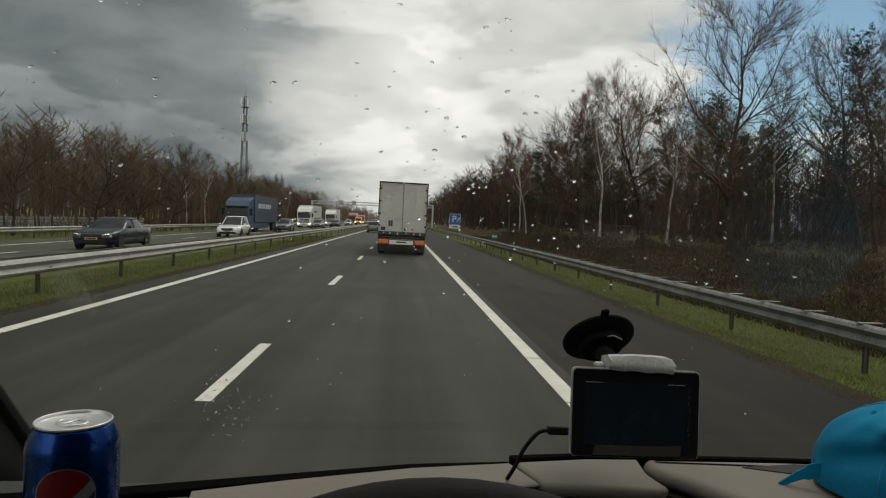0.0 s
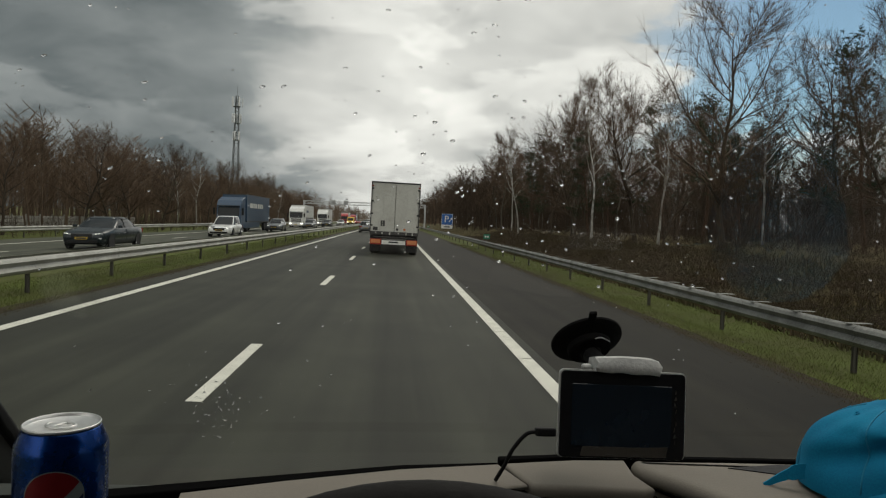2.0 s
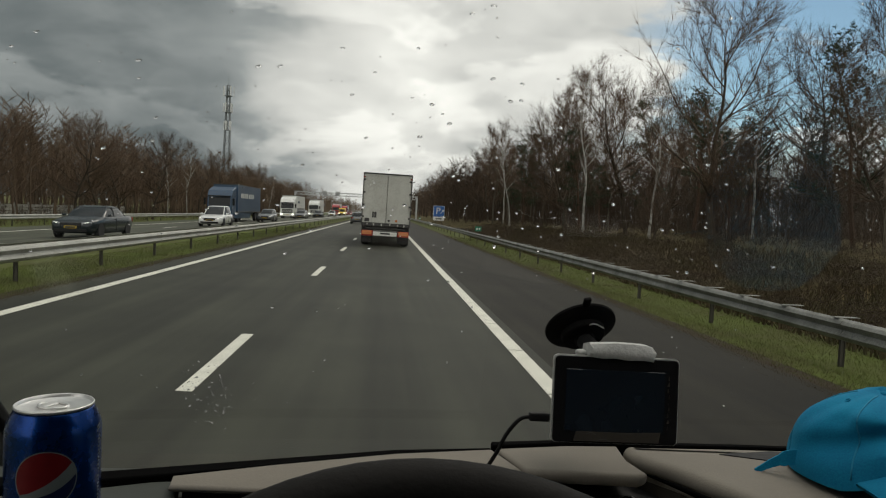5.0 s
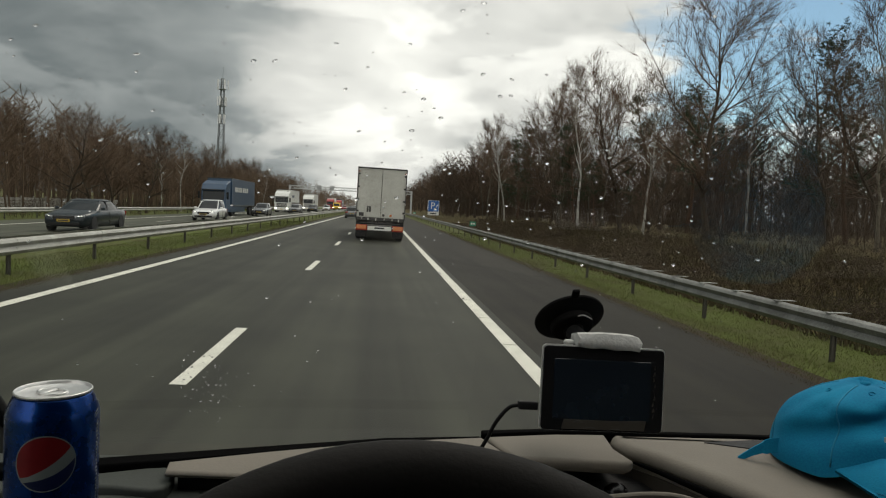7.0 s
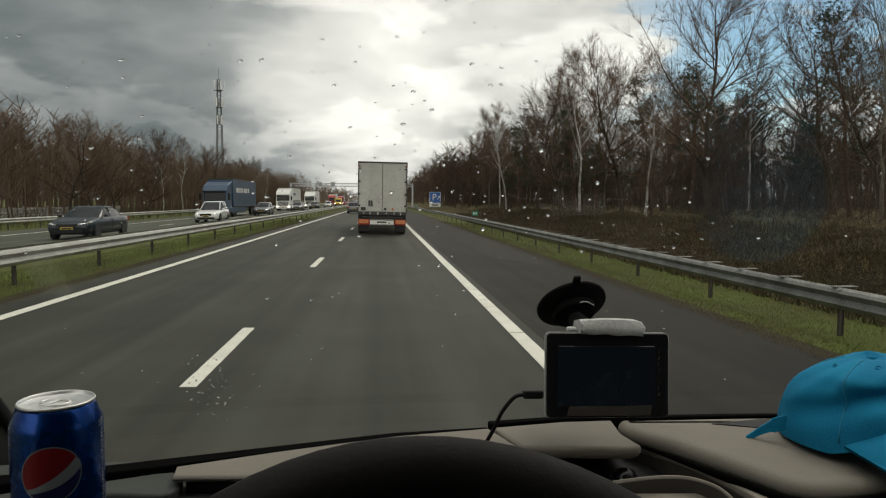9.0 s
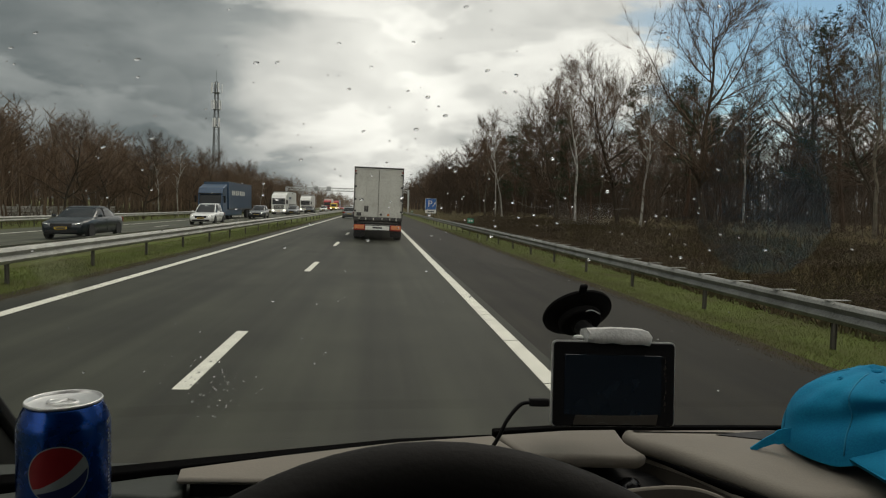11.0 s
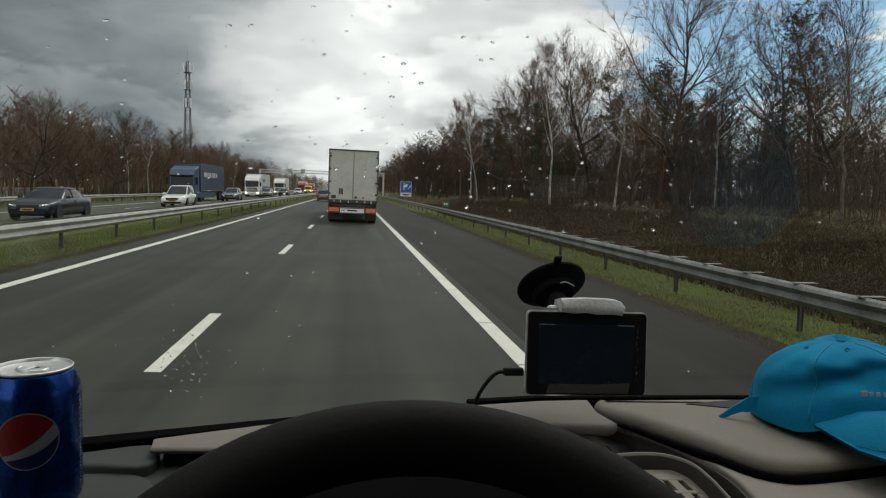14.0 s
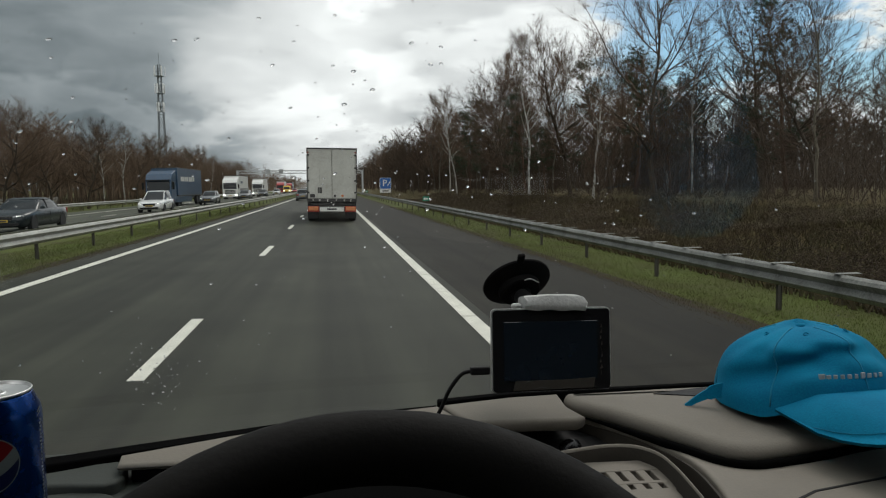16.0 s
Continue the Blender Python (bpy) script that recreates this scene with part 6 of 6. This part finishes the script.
# undergrowth and far woods
stems("undergrowth", "brush", 9000, lambda g: (9.0 + abs(g.gauss(0, 1)) * 6.5, 6 + 150 * g.random() ** 1.5), lambda g, x, y: g.uniform(0.2, 0.7) + max(0.0, min(x - 12.5, 5.0)) * g.uniform(0.0, 0.75) ** 1.3, 0.85, 0.010, 5, "tangle of brown bare brush and saplings", "undergrowth", 2)
stems("thicket", "brush", 7000, lambda g: (26 + 30 * g.random(), 20 + 180 * g.random() ** 1.2), lambda g, x, y: g.uniform(0.8, 2.6), 0.34, 0.020, 8, "low brown thicket deep in the roadside woods", "thicket", 3)
stems("thicket", "brush", 5000, lambda g: (-25.5 - 14 * g.random(), 28 + 260 * g.random() ** 1.2), lambda g, x, y: g.uniform(0.6, 2.6), 0.34, 0.016, 7, "dense brown thicket beyond the opposite carriageway", "thicket", 3)

def brambles(name, count, place, seed, label):
    """Low mounds of arching canes with a few withered leaves."""
    rng = random.Random(seed)
    segs, verts, faces = [], [], []
    for _ in range(count):
        cx, cy = place(rng)
        size = rng.uniform(0.4, 1.1)
        for _ in range(16):
            a = rng.uniform(0, 2 * math.pi)
            p = Vector((cx + rng.gauss(0, 0.25), cy + rng.gauss(0, 0.25), ground_z(cx) - 0.03))
            d = Vector((math.cos(a) * 0.5, math.sin(a) * 0.5, 1.0))
            for k in range(4):
                q = p + d.normalized() * size * 0.42
                segs.append((p, q, 0.007 * (1 - 0.2 * k), 0.007 * (0.8 - 0.2 * k) if k < 3 else 0, 3))
                d += Vector((math.cos(a) * 0.35, math.sin(a) * 0.35, -0.75))
                for _ in range(5):
                    o = p + (q - p) * rng.random() + Vector((rng.gauss(0, 0.04), rng.gauss(0, 0.04), rng.gauss(0, 0.04)))
                    s = Vector((rng.gauss(0, 1), rng.gauss(0, 1), rng.gauss(0, 0.6))).normalized() * rng.uniform(0.012, 0.027)
                    t = s.cross(Vector((rng.gauss(0, 1), rng.gauss(0, 1), rng.gauss(0, 1)))).normalized() * s.length * 0.6
                    i = len(verts)
                    verts += [tuple(o - s), tuple(o + t), tuple(o + s), tuple(o - t)]
                    faces.append((i, i + 1, i + 2, i + 3))
                p = q
    tagged(mesh_object(name, *limbs_mesh(segs), "brush"), label, "brambles", kind="stuff")
    tagged(mesh_object(name + "_leaves", verts, faces, "bramble"), "withered brown and dull green bramble leaves", "leaves", kind="stuff")


brambles("brambles", 520, lambda g: (8.6 + abs(g.gauss(0, 1)) * 3.0, 7 + 75 * g.random() ** 1.3), 41, "low mounds of bare arching bramble canes")


def woods(name, x0, x1, y0, y1, count, seed, label, low, high, fans, thick, mat="oak_twigs"):
    """A stand of bare trees too many and too deep to tell apart: trunks with fans of rising twigs."""
    rng = random.Random(seed)
    segs = []
    for _ in range(count):
        x, y = rng.uniform(x0, x1), y0 + (y1 - y0) * rng.random() ** 1.3
        h = rng.uniform(low, high)
        b = Vector((x, y, ground_z(x) - 0.1))
        mid = b + Vector((rng.uniform(-0.5, 0.5), rng.uniform(-0.5, 0.5), h * 0.5))
        t = mid + Vector((rng.uniform(-0.8, 0.8), rng.uniform(-0.8, 0.8), h * 0.5))
        segs.append((b, mid, thick * 2.6, thick * 1.6, 4))
        segs.append((mid, t, thick * 1.6, 0, 4))
        for _ in range(fans // 5):
            f = 0.12 + 0.88 * rng.random() ** 0.72
            o = b + (mid - b) * f * 2 if f < 0.5 else mid + (t - mid) * (f * 2 - 1)
            a = rng.uniform(0, 2 * math.pi)
            e = Vector((math.cos(a), math.sin(a), rng.uniform(0.4, 1.3))).normalized()
            ln = rng.uniform(0.14, 0.34) * h * (1.18 - 0.68 * f)
            end = o + e * ln
            segs.append((o, end, thick, thick * 0.4, 3))
            for _ in range(14):
                g = rng.uniform(0.1, 1.0)
                d = (e + Vector((rng.gauss(0, 0.5), rng.gauss(0, 0.5), rng.gauss(0.15, 0.35)))).normalized()
                segs.append((o + (end - o) * g, o + (end - o) * g + d * ln * rng.uniform(0.2, 0.6), thick * 0.42, 0, 1))
    return tagged(mesh_object(name, *limbs_mesh(segs), mat), label, "woods", kind="stuff")


woods("shrubs", 14.5, 26.0, 14, 130, 620, 26, "dense brown thicket of bare shrubs at the wood's edge", 2.0, 4.8, 80, 0.008, "brush")
woods("deep_woods", 20.0, 44.0, 36, 200, 620, 20, "deep brown woods of bare trees", 4.8, 8.4, 105, 0.028, "brush")
woods("deep_woods", 42.0, 62.0, 26, 190, 330, 27, "dark thicket behind the roadside woods", 4.5, 7.0, 100, 0.034, "brush")
woods("deep_woods", -50.0, -30.0, 40, 260, 900, 24, "deep brown woods beyond the opposite carriageway", 7.2, 10.8, 110, 0.034)
woods("far_woods", 12.0, 18.0, 105, 480, 300, 28, "bare brown trees close beside the road in the distance", 7.5, 11.5, 100, 0.030, "brush")
woods("far_woods", 12.5, 40.0, 170, 900, 620, 21, "distant bare brown woods along the road", 8.5, 13.0, 100, 0.036)
woods("far_woods", -60.0, -27.0, 230, 1000, 560, 22, "distant bare brown woods beyond the carriageway", 8.0, 12.5, 100, 0.036)
woods("far_woods", -130.0, -52.0, 60, 420, 350, 23, "brown line of woods behind the field", 8.0, 12.5, 80, 0.036)


def blades(name, count, place, seed, label, mat="blade", tall=0.065):
    rng = random.Random(seed)
    verts, faces = [], []
    for _ in range(count):
        x, y = place(rng)
        z, h, a = ground_z(x) - 0.01, rng.uniform(0.35, 1.0) * tall, rng.uniform(0, 6.283)
        w = h * 0.075
        k = len(verts)
        verts += [(x - w * math.cos(a), y - w * math.sin(a), z), (x + w * math.cos(a), y + w * math.sin(a), z), (x + rng.gauss(0, 0.4) * h, y + rng.gauss(0, 0.4) * h, z + h)]
        faces.append((k, k + 1, k + 2))
    return tagged(mesh_object(name, verts, faces, mat), label, "grass", kind="stuff")


blades("grass", 110000, lambda g: (5.45 + 2.9 * g.random() ** 0.85, 5 + 55 * g.random() ** 1.7), 31, "short green verge grass with dead blades", "blade", 0.05)
blades("grass", 60000, lambda g: (-6.0 - 2.5 * g.random() ** 0.9, 8 + 55 * g.random() ** 1.7), 32, "short green grass of the median")
blades("dead_grass", 30000, lambda g: (7.9 + 6.0 * g.random(), 6 + 60 * g.random() ** 1.6), 33, "dead grass and bracken at the wood's edge", "bramble", 0.38)

blades("dead_grass", 34000, lambda g: (5.22 + abs(g.gauss(0, 1)) * 0.62, 5 + 60 * g.random() ** 1.7), 34, "thin dead grass and moss creeping over the asphalt edge", "bramble", 0.05)
blades("dead_grass", 14000, lambda g: (-5.82 - abs(g.gauss(0, 1)) * 0.30, 7 + 60 * g.random() ** 1.7), 35, "thin dead grass along the median edge", "bramble", 0.05)


def scraps(name, count, place, seed, mat, label, size):
    """Fallen leaves and bits of litter, each a small bent flake."""
    rng = random.Random(seed)
    verts, faces = [], []
    for _ in range(count):
        x, y = place(rng)
        z, r, a = ground_z(x) + 0.012, rng.uniform(0.4, 1.0) * size, rng.uniform(0, 6.283)
        k = len(verts)
        c, d = r * math.cos(a), r * math.sin(a)
        verts += [(x - c, y - d, z), (x + d * 0.5, y - c * 0.5, z + r * 0.3), (x + c, y + d, z + r * 0.1), (x - d * 0.5, y + c * 0.5, z + r * 0.25)]
        faces += [(k, k + 1, k + 2), (k, k + 2, k + 3)]
    return tagged(mesh_object(name, verts, faces, mat), label, "litter", kind="stuff")


scraps("fallen_leaves", 2600, lambda g: (4.95 + abs(g.gauss(0, 1)) * 0.7, 4 + 60 * g.random() ** 1.5), 51, "bramble", "dead brown leaves along the asphalt edge", 0.022)
scraps("fallen_leaves", 2500, lambda g: (-5.75 - abs(g.gauss(0, 1)) * 0.4, 6 + 60 * g.random() ** 1.5), 52, "bramble", "dead brown leaves along the median edge", 0.024)
scraps("litter_scraps", 60, lambda g: (g.choice((g.uniform(2.4, 7.5), g.uniform(-8.0, -5.6))), 4 + 55 * g.random() ** 1.5), 53, "sign_white", "pale scraps of litter on verge and shoulder", 0.032)

# ---- round pale mark on the windscreen ----
haze = bpy.data.materials.new("pale_mark_on_glass")
haze.use_nodes = True
hn = haze.node_tree
clear, pale_coat, fade, grain_tex = hn.nodes.new("ShaderNodeBsdfTransparent"), hn.nodes["Principled BSDF"], hn.nodes.new("ShaderNodeMixShader"), hn.nodes.new("ShaderNodeTexNoise")
pale_coat.inputs["Base Color"].default_value, pale_coat.inputs["Roughness"].default_value = (0.55, 0.58, 0.44, 1), 0.9
grain_tex.inputs["Scale"].default_value = 40.0
amount = hn.nodes.new("ShaderNodeMapRange")
amount.inputs["To Min"].default_value, amount.inputs["To Max"].default_value = 0.05, 0.12
hn.links.new(grain_tex.outputs["Fac"], amount.inputs["Value"])
far_out, rim_fade, weight = hn.nodes.new("ShaderNodeVectorMath"), hn.nodes.new("ShaderNodeMapRange"), hn.nodes.new("ShaderNodeMath")
far_out.operation, rim_fade.interpolation_type, weight.operation = "LENGTH", "SMOOTHSTEP", "MULTIPLY"
hn.links.new(hn.nodes.new("ShaderNodeTexCoord").outputs["Object"], far_out.inputs[0])
hn.links.new(far_out.outputs["Value"], rim_fade.inputs["Value"])
for key, value in (("From Min", 0.023), ("From Max", 0.035), ("To Min", 1.0), ("To Max", 0.0)):
    rim_fade.inputs[key].default_value = value
hn.links.new(amount.outputs["Result"], weight.inputs[0])
hn.links.new(rim_fade.outputs["Result"], weight.inputs[1])
hn.links.new(weight.outputs[0], fade.inputs[0])
hn.links.new(clear.outputs[0], fade.inputs[1])
hn.links.new(pale_coat.outputs[0], fade.inputs[2])
hn.links.new(fade.outputs[0], hn.nodes["Material Output"].inputs[0])
M["haze"] = haze
mark = part("haze_mark", lathe([(0.036, -0.00005), (0.036, 0.00005)], 40), "haze", van, "faint round pale mark on the glass")
mark.matrix_basis = pose(-0.335, screen_y(1.698) - 0.004, 1.694, -45, 0, 0) @ Matrix.Diagonal((1, 1.35, 1, 1))
mark.visible_shadow = False

# ---- rain on the windscreen ----
rng = random.Random(77)
bm = bmesh.new()
tilt = Matrix.Rotation(radians(-45), 4, "X")
for k in range(560):
    if k > 470:
        x, z = rng.uniform(-0.45, 0.35), rng.uniform(1.75, 1.98)
    elif k > 360:
        x, z = rng.gauss(-0.222, 0.028), rng.gauss(1.53, 0.032)
    elif k % 2:
        x, z = rng.gauss(0.10, 0.19), rng.gauss(1.815, 0.06)
    elif k % 8:
        x, z = rng.uniform(-0.42, 0.75), rng.uniform(1.735, 1.97)
    else:
        x, z = rng.uniform(-0.42, 0.75), rng.uniform(1.50, 1.74)
    r = rng.choice((0.0005, 0.0006, 0.0007, 0.0009, 0.0011, 0.0015)) * (1.0 if z > 1.66 else 0.7)
    m = Matrix.Translation((x, screen_y(z) + 0.0008, z + 0.0008)) @ tilt @ Matrix.Rotation(rng.uniform(-0.9, 0.1), 4, "Y") @ Matrix.Diagonal((r * rng.uniform(0.9, 1.9), r * 0.5, r * rng.uniform(0.8, 1.4), 1))
    bmesh.ops.create_icosphere(bm, subdivisions=1 if r < 0.001 else 2, radius=1.0, matrix=m)
drops = part("rain_drops", bm, "drop", smooth=True)
drops.visible_shadow = False
tagged(drops, "clear rain drops on the windscreen", "rain drops", kind="stuff")
